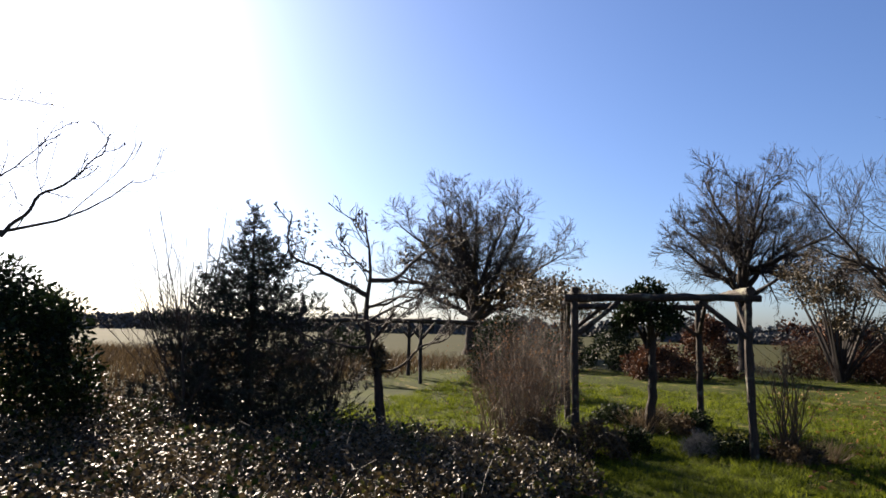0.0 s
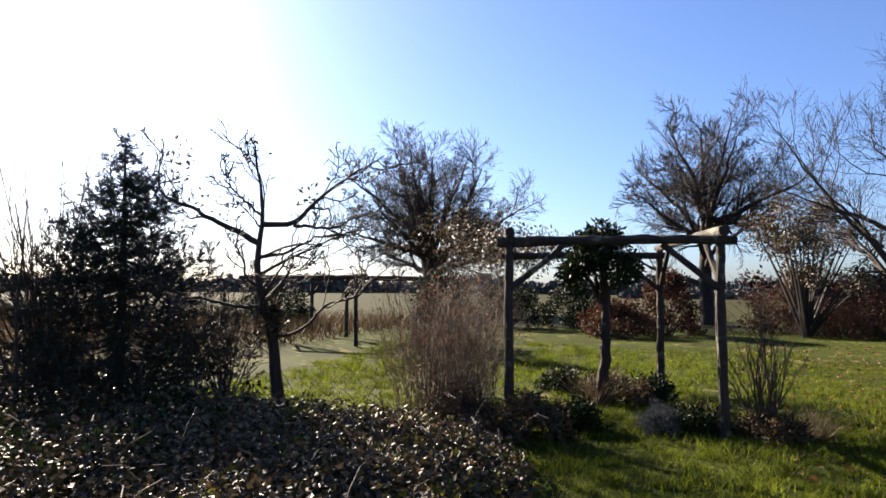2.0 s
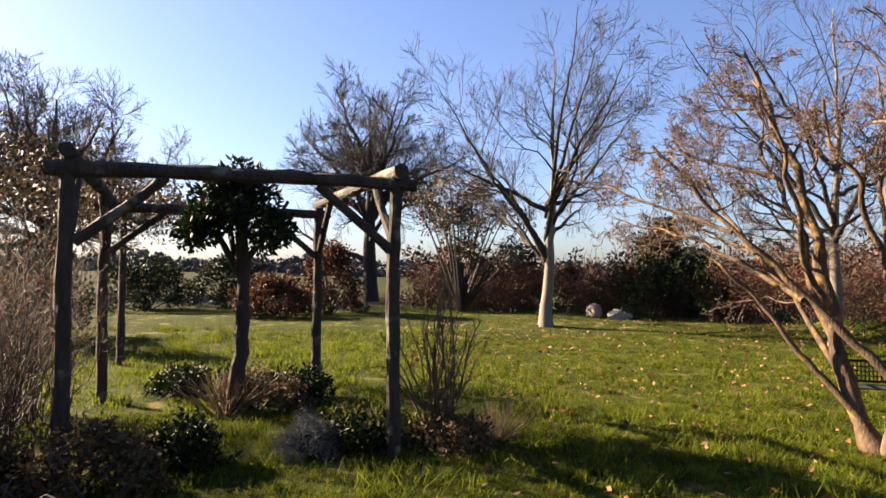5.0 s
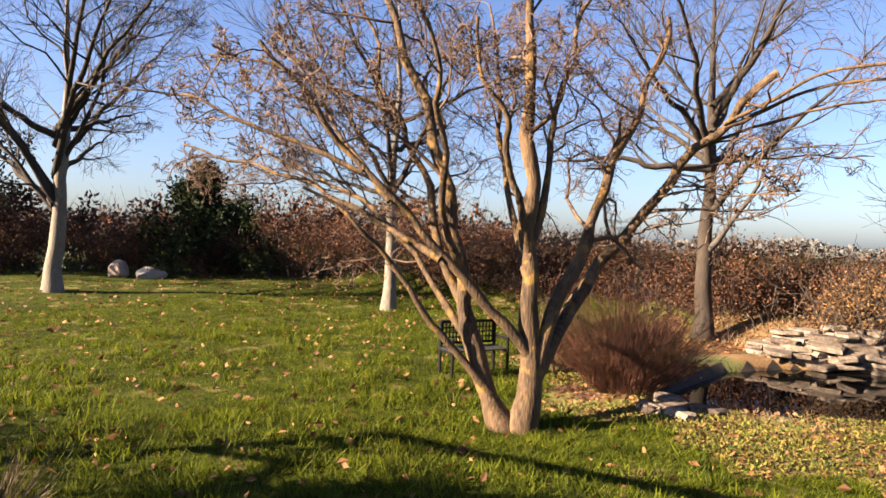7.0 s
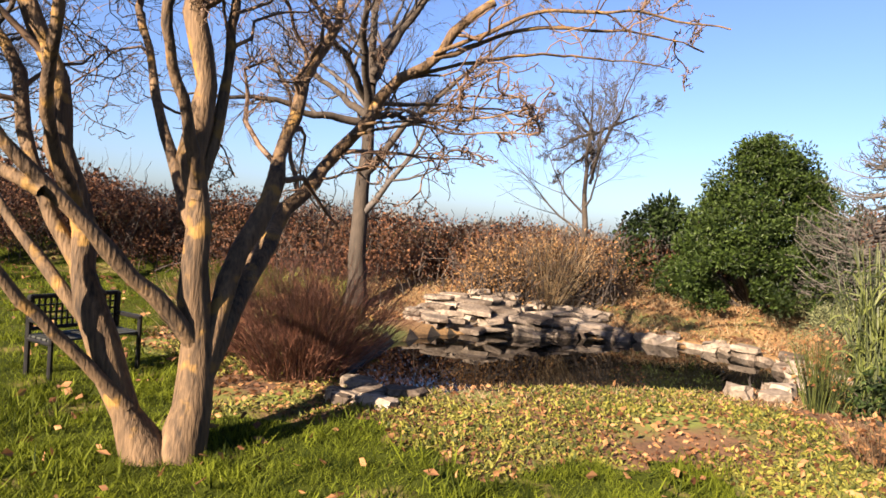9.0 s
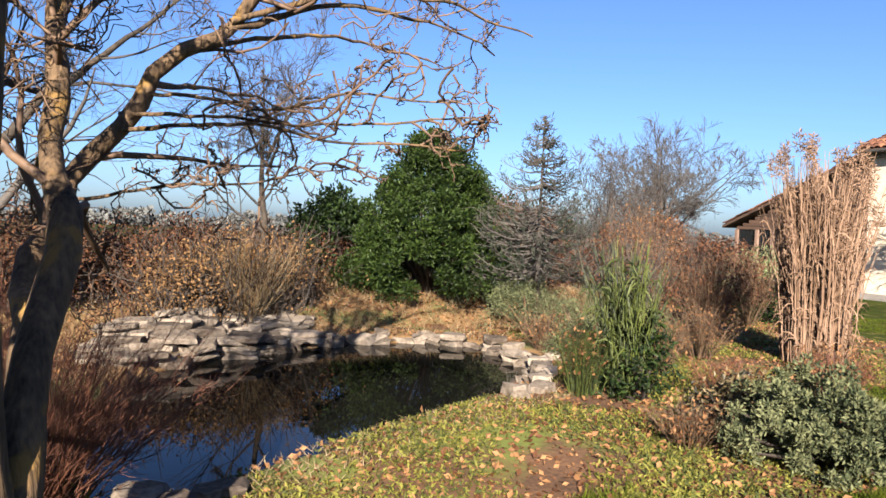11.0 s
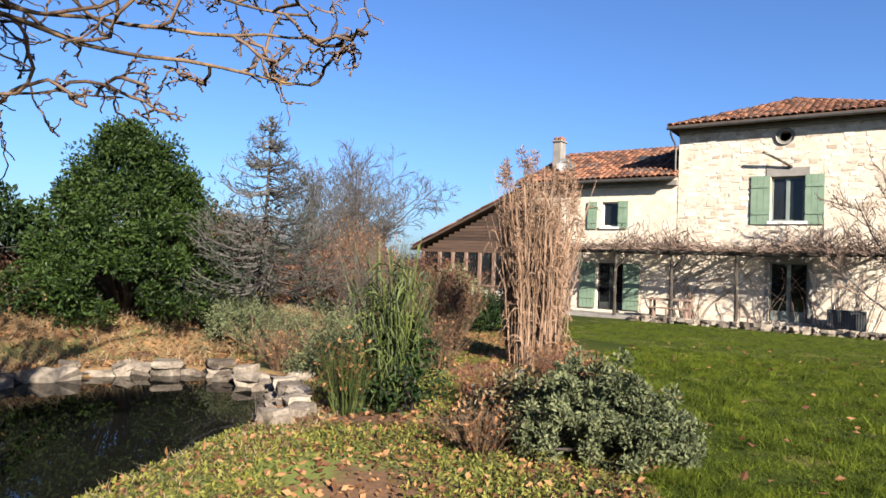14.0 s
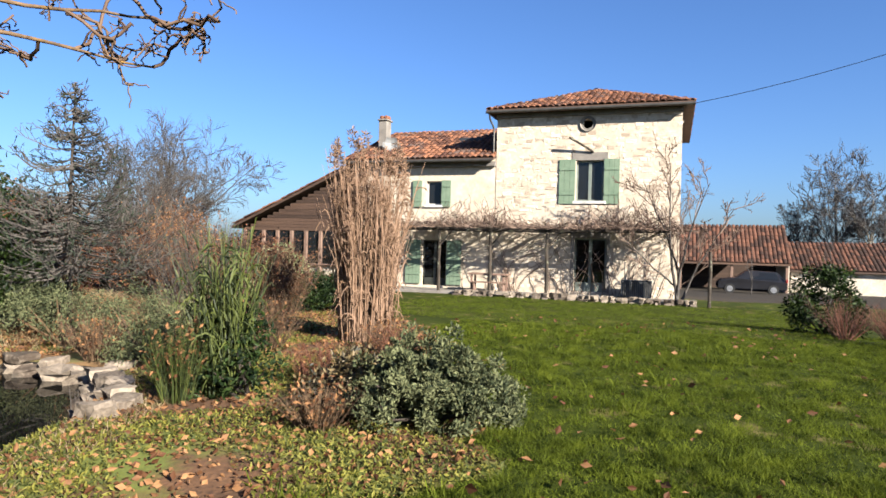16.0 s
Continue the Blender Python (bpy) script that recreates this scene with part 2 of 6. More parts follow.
def blobs_of_leaves(centres, spread, n, size, rng=RNG, slim=0.45, flat=0.0, lift=0.0):
    """Folded leaf quads round clump centres: n leaves in all; spread: the clumps' radii."""
    c = rng.integers(0, len(centres), n)
    off = rng.normal(size=(n, 3))
    off /= np.linalg.norm(off, axis=1, keepdims=True)
    off *= rng.random((n, 1)) ** 0.45
    at = centres[c] + off * np.asarray(spread)[c][:, None] if np.ndim(spread) else centres[c] + off * spread
    d = off + rng.normal(size=(n, 3)) * 0.7 + np.array([0, 0, lift])
    d[:, 2] *= 1 - flat
    return leaf_quads(at, d, size * rng.uniform(0.6, 1.3, n), slim, rng)


def leaf_quads(at, d, size, slim, rng=RNG):
    n = len(at)
    d = d / (np.linalg.norm(d, axis=1, keepdims=True) + 1e-9)
    s = np.cross(d, rng.normal(size=(n, 3)))
    s /= np.linalg.norm(s, axis=1, keepdims=True) + 1e-9
    u = np.cross(s, d)
    size = np.broadcast_to(size, n)[:, None]
    V = np.stack([at, at + d * size * 0.5 + s * size * slim * 0.5 + u * size * 0.08, at + d * size, at + d * size * 0.5 - s * size * slim * 0.5 + u * size * 0.08], 1)
    return V.reshape(-1, 3), np.arange(4 * n).reshape(n, 4)


def blades(at, height, width, lean, rng=RNG):
    """Single-triangle blades of grass."""
    n = len(at)
    az = rng.random(n) * 2 * np.pi
    s = np.stack([np.cos(az), np.sin(az), 0 * az], 1)
    l = rng.normal(size=(n, 3)) * lean
    l[:, 2] = 0
    h = (height * rng.uniform(0.5, 1.3, n))[:, None]
    V = np.stack([at - s * width / 2, at + s * width / 2, at + l * h + h * np.array([0, 0, 1.0])], 1)
    return V.reshape(-1, 3), np.arange(3 * n).reshape(n, 3)


def box_bm(bm, lo, hi, bevel=0.0):
    """Adds a box with bevelled edges to a bmesh."""
    geo = bmesh.ops.create_cube(bm, size=1.0)
    vs = geo["verts"]
    for v in vs:
        v.co = Vector([(lo[i] + hi[i]) / 2 + v.co[i] * (hi[i] - lo[i]) for i in range(3)])
    if bevel:
        es = list({e for v in vs for e in v.link_edges})
        bmesh.ops.bevel(bm, geom=es, offset=bevel, segments=1, affect="EDGES")
    return bm


def box_mesh(lo, hi, bevel=0.006):
    return box_bm(bmesh.new(), lo, hi, bevel)


def log_mesh(a, b, r0, r1, rng, bend=0.02, sides=10):
    """A rough log between two points, with knots and closed ends."""
    a, b = np.asarray(a, float), np.asarray(b, float)
    k = max(5, int(np.linalg.norm(b - a) / 0.14))
    t = np.linspace(0, 1, k)
    P = a + (b - a) * t[:, None] + np.cumsum(rng.normal(size=(k, 3)) * bend * 0.35, 0) * np.sin(np.pi * t)[:, None]
    R = (r0 + (r1 - r0) * t) * rng.uniform(0.9, 1.1, k)
    V, F = tubes(P[None], R[None], sides)
    V = V + rng.normal(size=V.shape) * r0 * 0.045
    n = len(V)
    V = np.concatenate([V, P[:1], P[-1:]])
    i = np.arange(sides)
    caps = np.concatenate([np.stack([np.roll(i, -1), i, np.full(sides, n)], 1), np.stack([i + n - sides, np.roll(i, -1) + n - sides, np.full(sides, n + 1)], 1)])
    return np_mesh("log", V, [F, caps], LOG)


def stone_mesh(w, d, h, rng, mat=None, rough=0.12):
    """One uneven stone lying on z = 0: an irregular outline with worn edges."""
    n = 8
    ang = (np.arange(n) + rng.uniform(-0.3, 0.3, n)) * 2 * np.pi / n
    c, s_ = np.cos(ang), np.sin(ang)
    rad = rng.uniform(0.68, 1.15, n) / np.maximum(np.abs(c), np.abs(s_)) ** 0.75
    rings = []
    for z, k in ((0, 0.9), (0.25, 1.0), (0.8, 1.0), (1.0, 0.9)):
        ring = np.stack([c * rad * w / 2 * k, s_ * rad * d / 2 * k, np.full(n, z * h)], 1) + rng.normal(size=(n, 3)) * rough * np.array([0.9, 0.9, 0.5]) * min(w, d, h)
        rings.append(ring)
    V = np.concatenate([*rings, [[0, 0, 0]], [[rng.normal() * 0.03, rng.normal() * 0.03, h * 1.02]]])
    i = np.arange(n)
    j = (i + 1) % n
    quads = np.concatenate([np.stack([i + r * n, j + r * n, j + r * n + n, i + r * n + n], 1) for r in range(3)])
    tris = np.concatenate([np.stack([j, i, np.full(n, 4 * n)], 1), np.stack([i + 3 * n, j + 3 * n, np.full(n, 4 * n + 1)], 1)])
    return np_mesh("stone", V, [quads, tris], mat or STONE)


# ---- ground ----
POND = [(8.0, 5.35), (8.35, 4.85), (8.6, 4.2), (8.8, 3.6), (9.1, 2.9), (9.4, 2.2), (9.9, 1.5), (10.6, 1.05), (11.7, 1.0), (12.4, 1.7), (12.6, 2.6), (12.4, 3.5), (12.1, 4.4), (11.6, 5.2), (10.6, 5.75), (9.3, 5.8), (8.4, 5.75)]
PX, PY = np.array(POND).T


def inside(x, y, X=PX, Y=PY):
    x, y = np.asarray(x, float), np.asarray(y, float)
    c = np.zeros(x.shape, bool)
    for i in range(len(X)):
        x1, y1, x2, y2 = X[i], Y[i], X[i - 1], Y[i - 1]
        c ^= ((y1 > y) != (y2 > y)) & (x < (x2 - x1) * (y - y1) / (y2 - y1 + 1e-12) + x1)
    return c


def to_edge(x, y, X=PX, Y=PY):
    """The distance to the pond's outline."""
    x, y = np.asarray(x, float), np.asarray(y, float)
    best = np.full(x.shape, 1e9)
    for i in range(len(X)):
        ax, ay, bx, by = X[i - 1], Y[i - 1], X[i], Y[i]
        t = np.clip(((x - ax) * (bx - ax) + (y - ay) * (by - ay)) / ((bx - ax) ** 2 + (by - ay) ** 2), 0, 1)
        best = np.minimum(best, np.hypot(x - ax - t * (bx - ax), y - ay - t * (by - ay)))
    return best


def ramp01(v, lo, hi):
    t = np.clip((np.asarray(v, float) - lo) / (hi - lo), 0, 1)
    return t * t * (3 - 2 * t)


def ground_z(x, y):
    x, y = np.asarray(x, float), np.asarray(y, float)
    z = -0.55 * ramp01(-y, 2, 18)
    z = z - 1.0 * np.clip((-y - 21) / 27, 0, 1) * (1 - ramp01(np.hypot(x, y), 70, 140))
    z = z + 0.25 * ramp01(np.hypot(x - 3, y - 3), 9, 17) * ramp01(y, 3, 9) * (1 - ramp01(np.hypot(x, y), 25, 60))
    z = z + (0.25 * ramp01(x, 12.7, 13.7) + 0.35 * ramp01(x, 13, 16)) * ramp01(y, -6, 0) * (1 - ramp01(np.hypot(x, y), 25, 50))
    z = z - 0.08 * np.exp(-((x - 6.5) ** 2 + (y - 6.0) ** 2) / 2.0)
    z = z + 0.025 * np.sin(x * 1.3 + 0.7 * np.sin(y)) * np.sin(y * 1.1 + 1) * (np.hypot(x, y) < 40)
    e = to_edge(x, y)
    hole = inside(x, y) & (e > 0)
    return np.where(hole, np.maximum(-0.75, -0.02 - e * 1.4), z)


def gz(x, y):
    return float(ground_z(x, y))


# planted beds, as outlines; lawn elsewhere
BEDS = {
    "bramble": [(-12, -8), (-1.2, -2.0), (-0.2, 1.5), (0.2, 3.6), (-0.5, 4.9), (-2.2, 5.6), (-4.5, 5.0), (-6.5, 6.2), (-9, 7), (-14, 6)],
    "pond": [(6.9, 4.6), (7.3, 6.3), (8.6, 7.6), (10.5, 8.0), (30, 9), (30, -9), (17, -9.5), (12, -6), (9.4, -4.4), (8.2, -2.4), (7.4, 0.2), (6.4, 1.0), (6.3, 2.2), (6.9, 3.2)],
}
MOUND = [(11.9, 6.5), (30, 8), (30, -8), (16, -6), (12.7, -0.8), (12.6, 1.0), (12.9, 2.6), (12.6, 4.2)]


def region(x, y):
    """0 lawn, 1 bed, 2 dry grass, 3 field, 4 gravel, 5 mud."""
    x, y = np.asarray(x, float), np.asarray(y, float)
    jx = x + 0.25 * np.sin(y * 3.1 + x) + 0.12 * np.sin(y * 9 + 2 * x)
    jy = y + 0.25 * np.sin(x * 2.7 - y) + 0.12 * np.sin(x * 8 - y)
    out = np.zeros(x.shape, int)
    out[(np.hypot(x, y) > 34) | (y > 24 + 0.3 * x) | (x < -11)] = 3
    for b in BEDS.values():
        X, Y = np.array(b).T
        out[inside(jx, jy, X, Y)] = 1
    X, Y = np.array(MOUND).T
    out[inside(jx, jy, X, Y)] = 2
    out[(x < 5.2) & (y < -23) & (y > -56) & (x > -30)] = 4
    out[(to_edge(x, y) < 0.5) & (x > 10.2)] = 2
    out[inside(x, y)] = 5
    return out


def axis_steps(lo, hi, fine, far):
    a = [lo]
    inner = list(np.arange(lo, hi + fine / 2, fine))
    left, right, step = [lo], [inner[-1]], fine
    while right[-1] < far:
        step *= 1.22
        right.append(right[-1] + step)
        left.append(left[-1] - step)
    return np.array(left[:0:-1] + inner + right[1:])


gx, gy = axis_steps(-12, 20, 0.2, 900), axis_steps(-22, 22, 0.2, 900)
GX, GY = np.meshgrid(gx, gy, indexing="ij")
GZ = ground_z(GX, GY)
gi = np.arange(GX.size).reshape(GX.shape)
gf = np.stack([gi[:-1, :-1], gi[1:, :-1], gi[1:, 1:], gi[:-1, 1:]], -1).reshape(-1, 4)
ground_me = np_mesh("ground", np.stack([GX, GY, GZ], -1).reshape(-1, 3), gf, [LAWN, BED, DRYGRASS, FIELD, GRAVEL, MUD], True)
cx, cy = (GX[:-1, :-1] + GX[1:, 1:]) / 2, (GY[:-1, :-1] + GY[1:, 1:]) / 2
ground_me.polygons.foreach_set("material_index", region(cx, cy).ravel().astype(np.int32))
thing("ground", "mown green lawn with leaf-covered beds and open fields", "ground", kind="structure", mesh=ground_me)

WATER = bpy.data.materials.new("pond_water")
WATER.use_nodes = True
wb = WATER.node_tree.nodes["Principled BSDF"]
wb.inputs["Base Color"].default_value = (0.004, 0.004, 0.0035, 1)
wb.inputs["Roughness"].default_value = 0.02
wb.inputs["IOR"].default_value = 1.33
wb.inputs["Specular IOR Level"].default_value = 0.3
wnoise, wbump = WATER.node_tree.nodes.new("ShaderNodeTexNoise"), WATER.node_tree.nodes.new("ShaderNodeBump")
wnoise.inputs["Scale"].default_value = 2.5
wbump.inputs["Strength"].default_value, wbump.inputs["Distance"].default_value = 0.05, 0.02
WATER.node_tree.links.new(wnoise.outputs["Fac"], wbump.inputs["Height"])
WATER.node_tree.links.new(wbump.outputs["Normal"], wb.inputs["Normal"])
wbm = bmesh.new()
cxp, cyp = PX.mean(), PY.mean()
wbm.faces.new([wbm.verts.new((cxp + (x - cxp) * 1.03, cyp + (y - cyp) * 1.03, -0.1)) for x, y in POND])
wme = bpy.data.meshes.new("water")
wbm.to_mesh(wme)
wbm.free()
wme.materials.append(WATER)
thing("water", "dark still pond water reflecting the sky", "pond", kind="structure", mesh=wme)


# ---- trees and shrubs ----
def bare_tree(name, label, at, limbs, levels, mats, group="", sides=8, seed=1, twist=0.0045, category="tree", coil=0.0, gap=None, sparse_y=-1e9):
    """limbs: lists of (points, r0, r1) from the base; levels: dicts for sprout(), which make the crown."""
    rng = np.random.default_rng(seed)
    root = thing(name, label, category, at, group)
    P = np.stack([resample(p, 22) for p, _, _ in limbs])
    R = np.stack([np.linspace(1, 0, 22) ** 1.15 * (a - b) + b for _, a, b in limbs])
    P[:, 2:] += np.cumsum(rng.normal(size=P[:, 2:].shape) * twist * 0.75 * np.linalg.norm(P[0, -1] - P[0, 0]), 1)
    if coil:
        u = np.linspace(0, 1, 22)[None] * np.linalg.norm(np.diff(P, axis=1), axis=2).sum(1)[:, None]
        ph, fr = rng.random((len(P), 2)) * 6.283, rng.uniform(6.5, 10, (len(P), 2))
        swing = np.stack([np.sin(u * fr[:, :1] + ph[:, :1]), np.sin(u * fr[:, 1:] + ph[:, 1:]), 0.3 * np.sin(u * fr[:, :1])], -1)
        P += coil * swing * ramp01(u, 0.6, 1.6)[..., None]
        R *= rng.uniform(0.86, 1.16, R.shape)
    base = np.array([p[0][2] <= 0.05 for p, _, _ in limbs])
    R[base, 0] *= 1.5
    R[base, 1] *= 1.2
    pools, crown = [(P, R)], []
    airy = np.array([p[-1][1] < sparse_y for p, _, _ in limbs])
    for i in range(len(P)):
        low = limbs[i][0][0][2] <= 0.05
        part("trunk" if low else "limb", np_mesh("trunk", *tubes(P[i : i + 1], R[i : i + 1], sides), mats[0] if low or len(mats) < 3 else mats[2], True), None, root)
    for lv in levels:
        lv = dict(lv)
        s = lv.pop("sides", 4)
        Q, S = sprout(*pools[-1], rng=rng, **lv)
        airy = np.repeat(airy, lv["count"])
        kept = ~airy | (rng.random(len(airy)) < 0.5)
        Q, S, airy = Q[kept], S[kept], airy[kept]
        if gap:
            clear_ = np.linalg.norm(Q + np.array(at) - np.array(gap[:3]), axis=2).min(1) > gap[3]
            Q, S, airy = Q[clear_], S[clear_], airy[clear_]
        pools.append((Q, S))
        crown.append(tubes(Q, S, s))
    tagged(part("crown", np_mesh("crown", *join(crown), mats[1], True), None, root), kind="stuff")
    return root


def leaf_shrub(name, label, at, centres, spread, n, size, mat, group="", stem=None, seed=3, slim=0.45, category="shrub", stems=7, lift=0.0, extra=None):
    """A leafy shrub: clumps of leaves on stems."""
    rng = np.random.default_rng(seed)
    root = thing(name, label, category, at, group)
    centres = np.asarray(centres, float)
    part("foliage", np_mesh("foliage", *blobs_of_leaves(centres, spread, n, size, rng, slim, lift=lift), mat), None, root)
    if not stems:
        return root
    pick = centres[rng.integers(0, len(centres), stems * 3)]
    P = np.stack([resample([(rng.normal() * 0.05, rng.normal() * 0.05, -0.05), c * np.array([0.45, 0.45, 0.5]), c], 6) for c in pick])
    tagged(part("branchwork", np_mesh("branchwork", *tubes(P, np.linspace(0.02, 0.005, 6)[None] * np.ones((len(P), 1)) * max(1, centres[:, 2].max() * 0.6), 4), stem or TWIG), None, root), kind="stuff")
    return root


def dome(n, rx, ry, h, rng, low=0.1, power=1.0, jitter=0.12):
    """Clump centres on and in a dome; power under 1 makes it pointed."""
    az = rng.random(n) * 2 * np.pi
    t = rng.random(n)
    z = low + (h - low) * t
    prof = np.sqrt(np.maximum(1 - t**2, 0)) ** power
    rr = prof * rng.uniform(0.7, 1.0, n) + rng.normal(size=n) * jitter * 0.5
    return np.stack([rx * rr * np.cos(az), ry * rr * np.sin(az), z + rng.normal(size=n) * jitter * 0.4], 1)


def stem_shrub(name, label, at, n, h, spread, mat, group="", seed=5, r=0.008, twigs=5, ratio=0.4, leaves=None, category="shrub", base=0.12, wig=0.1, out=0.9, angle=35, single=False):
    """Upright many-stemmed shrub of bare stems, with leaves=(mat, count, size) where some hang on."""
    rng = np.random.default_rng(seed)
    root = thing(name, label, category, at, group)
    az, rad = rng.random(n) * 2 * np.pi, rng.random(n) ** 0.6
    k = 8
    t = np.linspace(0, 1, k)
    hh = h * rng.uniform(0.6, 1.05, n) * (1 - 0.25 * rad * out)
    x = np.cos(az)[:, None] * (rad[:, None] * (base + (spread - base) * t**1.2))
    y = np.sin(az)[:, None] * (rad[:, None] * (base + (spread - base) * t**1.2))
    P = np.stack([x, y, hh[:, None] * t - 0.03], -1)
    P[:, 1:] += np.cumsum(rng.normal(size=P[:, 1:].shape) * wig * h / k * 0.5, 1)
    R = np.linspace(1, 0.3, k)[None] * r * rng.uniform(0.6, 1.3, (n, 1))
    Q, S = sprout(P, R, twigs, ratio, angle, 0.15, 0.2, 5, 0.6, 0.3, rng)
    if single:
        for i in range(n):
            part("stem", np_mesh("stem", *join([tubes(P[i : i + 1], R[i : i + 1], 5), tubes(Q[i * twigs : (i + 1) * twigs], S[i * twigs : (i + 1) * twigs], 3)]), mat, True), None, root)
    else:
        tagged(part("branchwork", np_mesh("branchwork", *join([tubes(P, R, 4), tubes(Q, S, 3)]), mat, True), None, root), kind="stuff")
    if leaves:
        tips = Q.reshape(-1, 3)[rng.integers(0, Q.shape[0] * Q.shape[1], leaves[1])]
        part("foliage", np_mesh("foliage", *leaf_quads(tips, rng.normal(size=tips.shape), leaves[2] * rng.uniform(0.6, 1.3, len(tips)), 0.5, rng), leaves[0]), None, root)
    return root


# ---- things: the walk past the pergola ----
def pergola(name, label, posts, beams, braces, group=""):
    """Log posts (x, y, z0, z1), beams (a, b) and braces (a, b)."""
    rng = np.random.default_rng(11)
    root = thing(name, label, "pergola", (0, 0, 0), group)
    for x, y, z0, z1 in posts:
        part("post", log_mesh((x, y, z0 - 0.1), (x, y, z1), 0.062, 0.052, rng, 0.008), None, root)
    for a, b in beams:
        part("beam", log_mesh(a, b, 0.06, 0.052, rng, 0.012), None, root)
    for a, b in braces:
        part("brace", log_mesh(a, b, 0.042, 0.038, rng, 0.012, 8), None, root)
    return root


def along(a, b, t, z):
    return (a[0] + (b[0] - a[0]) * t, a[1] + (b[1] - a[1]) * t, z)


PL, PR, PB, PBL = (-0.39, 5.58), (1.96, 6.08), (1.17, 8.95), (-1.2, 8.58)
PBL2 = (-2.0, 11.55)
HT = 2.24
pposts = [(*p, gz(*p), 2.37) for p in (PL, PR, PB, PBL, PBL2)]
pbeams = [(along(PL, PR, -0.06, HT), along(PL, PR, 1.07, HT + 0.02)), (along(PBL, PB, -0.05, HT), along(PBL, PB, 1.06, HT)), (along(PR, PB, -0.04, HT + 0.12), along(PR, PB, 1.06, HT + 0.12)), (along(PL, PBL, -0.04, HT + 0.12), along(PL, PBL2, 1.03, HT + 0.12))]
pbraces = []
for a, b in ((PL, PR), (PR, PL), (PBL, PB), (PB, PBL)):
    pbraces.append((along(a, b, 0.02, 1.72), along(a, b, 0.27, HT - 0.02)))
for a, b in ((PR, PB), (PB, PR), (PL, PBL), (PBL, PL), (PBL, PBL2)):
    pbraces.append((along(a, b, 0.02, 1.78), along(a, b, 0.2, HT + 0.08)))
pergola("pergola", "rustic pergola of weathered round logs on the lawn", pposts, pbeams, pbraces)
FP = [(-10.2, 13.9), (-8.0, 15.3), (-9.4, 15.6), (-6.6, 13.3), (-5.6, 16.2)]
pergola("pergola", "far rustic log pergola standing on the grass", [(*p, gz(*p), 2.05) for p in FP],
        [((-10.6, 13.6, 1.98), (-5.2, 16.6, 2.0)), ((-10.4, 14.4, 2.02), (-6.2, 13.1, 2.02)), ((-9.6, 15.8, 1.98), (-5.4, 16.3, 1.98))],
        [((p[0], p[1], 1.45), (p[0] + s * 0.4, p[1] + s * 0.15, 1.95)) for p in FP for s in (-1, 1)])

# small fruit tree before the pergola
FU, FA = np.array([0.795, 0.606, 0]), np.array([-0.606, 0.795, 0])
fruit_limbs = []


def fruit(points, away, r0, r1):
    """A crooked limb of (across, up) points that drifts away from or towards the lawn."""
    n = len(points)
    fruit_limbs.append(([tuple(FU * a + FA * away * i / n + np.array([0, 0, b])) for i, (a, b) in enumerate(points)], r0, r1))


fruit([(0, 0.05), (-0.07, 0.84), (-0.12, 1.33), (-0.3, 1.76), (-0.33, 2.2), (-0.36, 2.52), (-0.3, 2.8), (-0.26, 3.12), (-0.38, 3.56), (-0.43, 3.94)], 0.1, 0.1, 0.01)
fruit([(-0.36, 2.55), (-0.87, 2.8), (-1.25, 3.04), (-1.63, 3.2), (-1.68, 3.5), (-1.63, 3.83)], 0.5, 0.045, 0.008)
fruit([(-0.3, 2.8), (0.11, 2.8), (0.33, 3.18), (0.76, 3.45), (1.19, 3.69)], -0.5, 0.042, 0.008)
fruit([(0.11, 2.8), (0.54, 2.74), (0.87, 2.9), (1.25, 3.01)], 0.3, 0.026, 0.007)
fruit([(-0.32, 2.36), (0.0, 2.39), (0.33, 2.61), (0.76, 2.63), (1.1, 2.5)], 0.6, 0.026, 0.006)
fruit([(-0.33, 1.95), (-0.5, 2.1), (-0.52, 2.3), (-0.6, 2.47), (-0.65, 2.75)], -0.2, 0.024, 0.007)
fruit([(-0.25, 1.68), (-0.71, 1.74), (-1.14, 1.87), (-1.47, 2.04), (-1.8, 2.1)], -0.3, 0.026, 0.006)
fruit([(-0.1, 1.28), (0.22, 1.36), (0.43, 1.71), (0.71, 1.93), (1.03, 1.98), (1.47, 2.42)], -0.4, 0.026, 0.006)
fruit([(-0.31, 2.0), (0.11, 2.2), (0.33, 2.36)], -0.5, 0.014, 0.005)
fruit([(-0.3, 2.9), (-0.55, 3.2), (-0.8, 3.4), (-0.95, 3.7)], 0.4, 0.02, 0.006)
bare_tree("tree", "small bare fruit tree with crooked dark branches", (-3.55, 5.57, gz(-3.55, 5.57) - 0.28), fruit_limbs,
          [dict(count=8, ratio=0.42, angle=52, up=0.16, wiggle=0.3, k=7, thin=0.55, limit=0.009, first=0.3), dict(count=5, ratio=0.42, angle=50, up=0.14, wiggle=0.35, k=5, sides=3, limit=0.007, first=0.3), dict(count=3, ratio=0.5, angle=45, up=0.1, wiggle=0.3, k=4, sides=3, limit=0.005)], (BARK, TWIG), seed=4)
frng = np.random.default_rng(14)
fc = np.array([[frng.normal() * 0.11 * (1.2 - q), frng.normal() * 0.11 * (1.2 - q), 1.28 + 0.42 * q] for q in frng.random(40)]) + np.array([-0.1, -0.08, 0])
lc = np.array([FU * a + np.array([0, 0, b]) for a, b in ((-1.6, 3.4), (-1.5, 3.7), (-1.2, 3.1), (-0.4, 3.7), (0.9, 3.5), (1.2, 3.6), (0.5, 3.2), (-0.8, 2.9), (1.1, 2.6))]) + frng.normal(size=(9, 3)) * 0.12
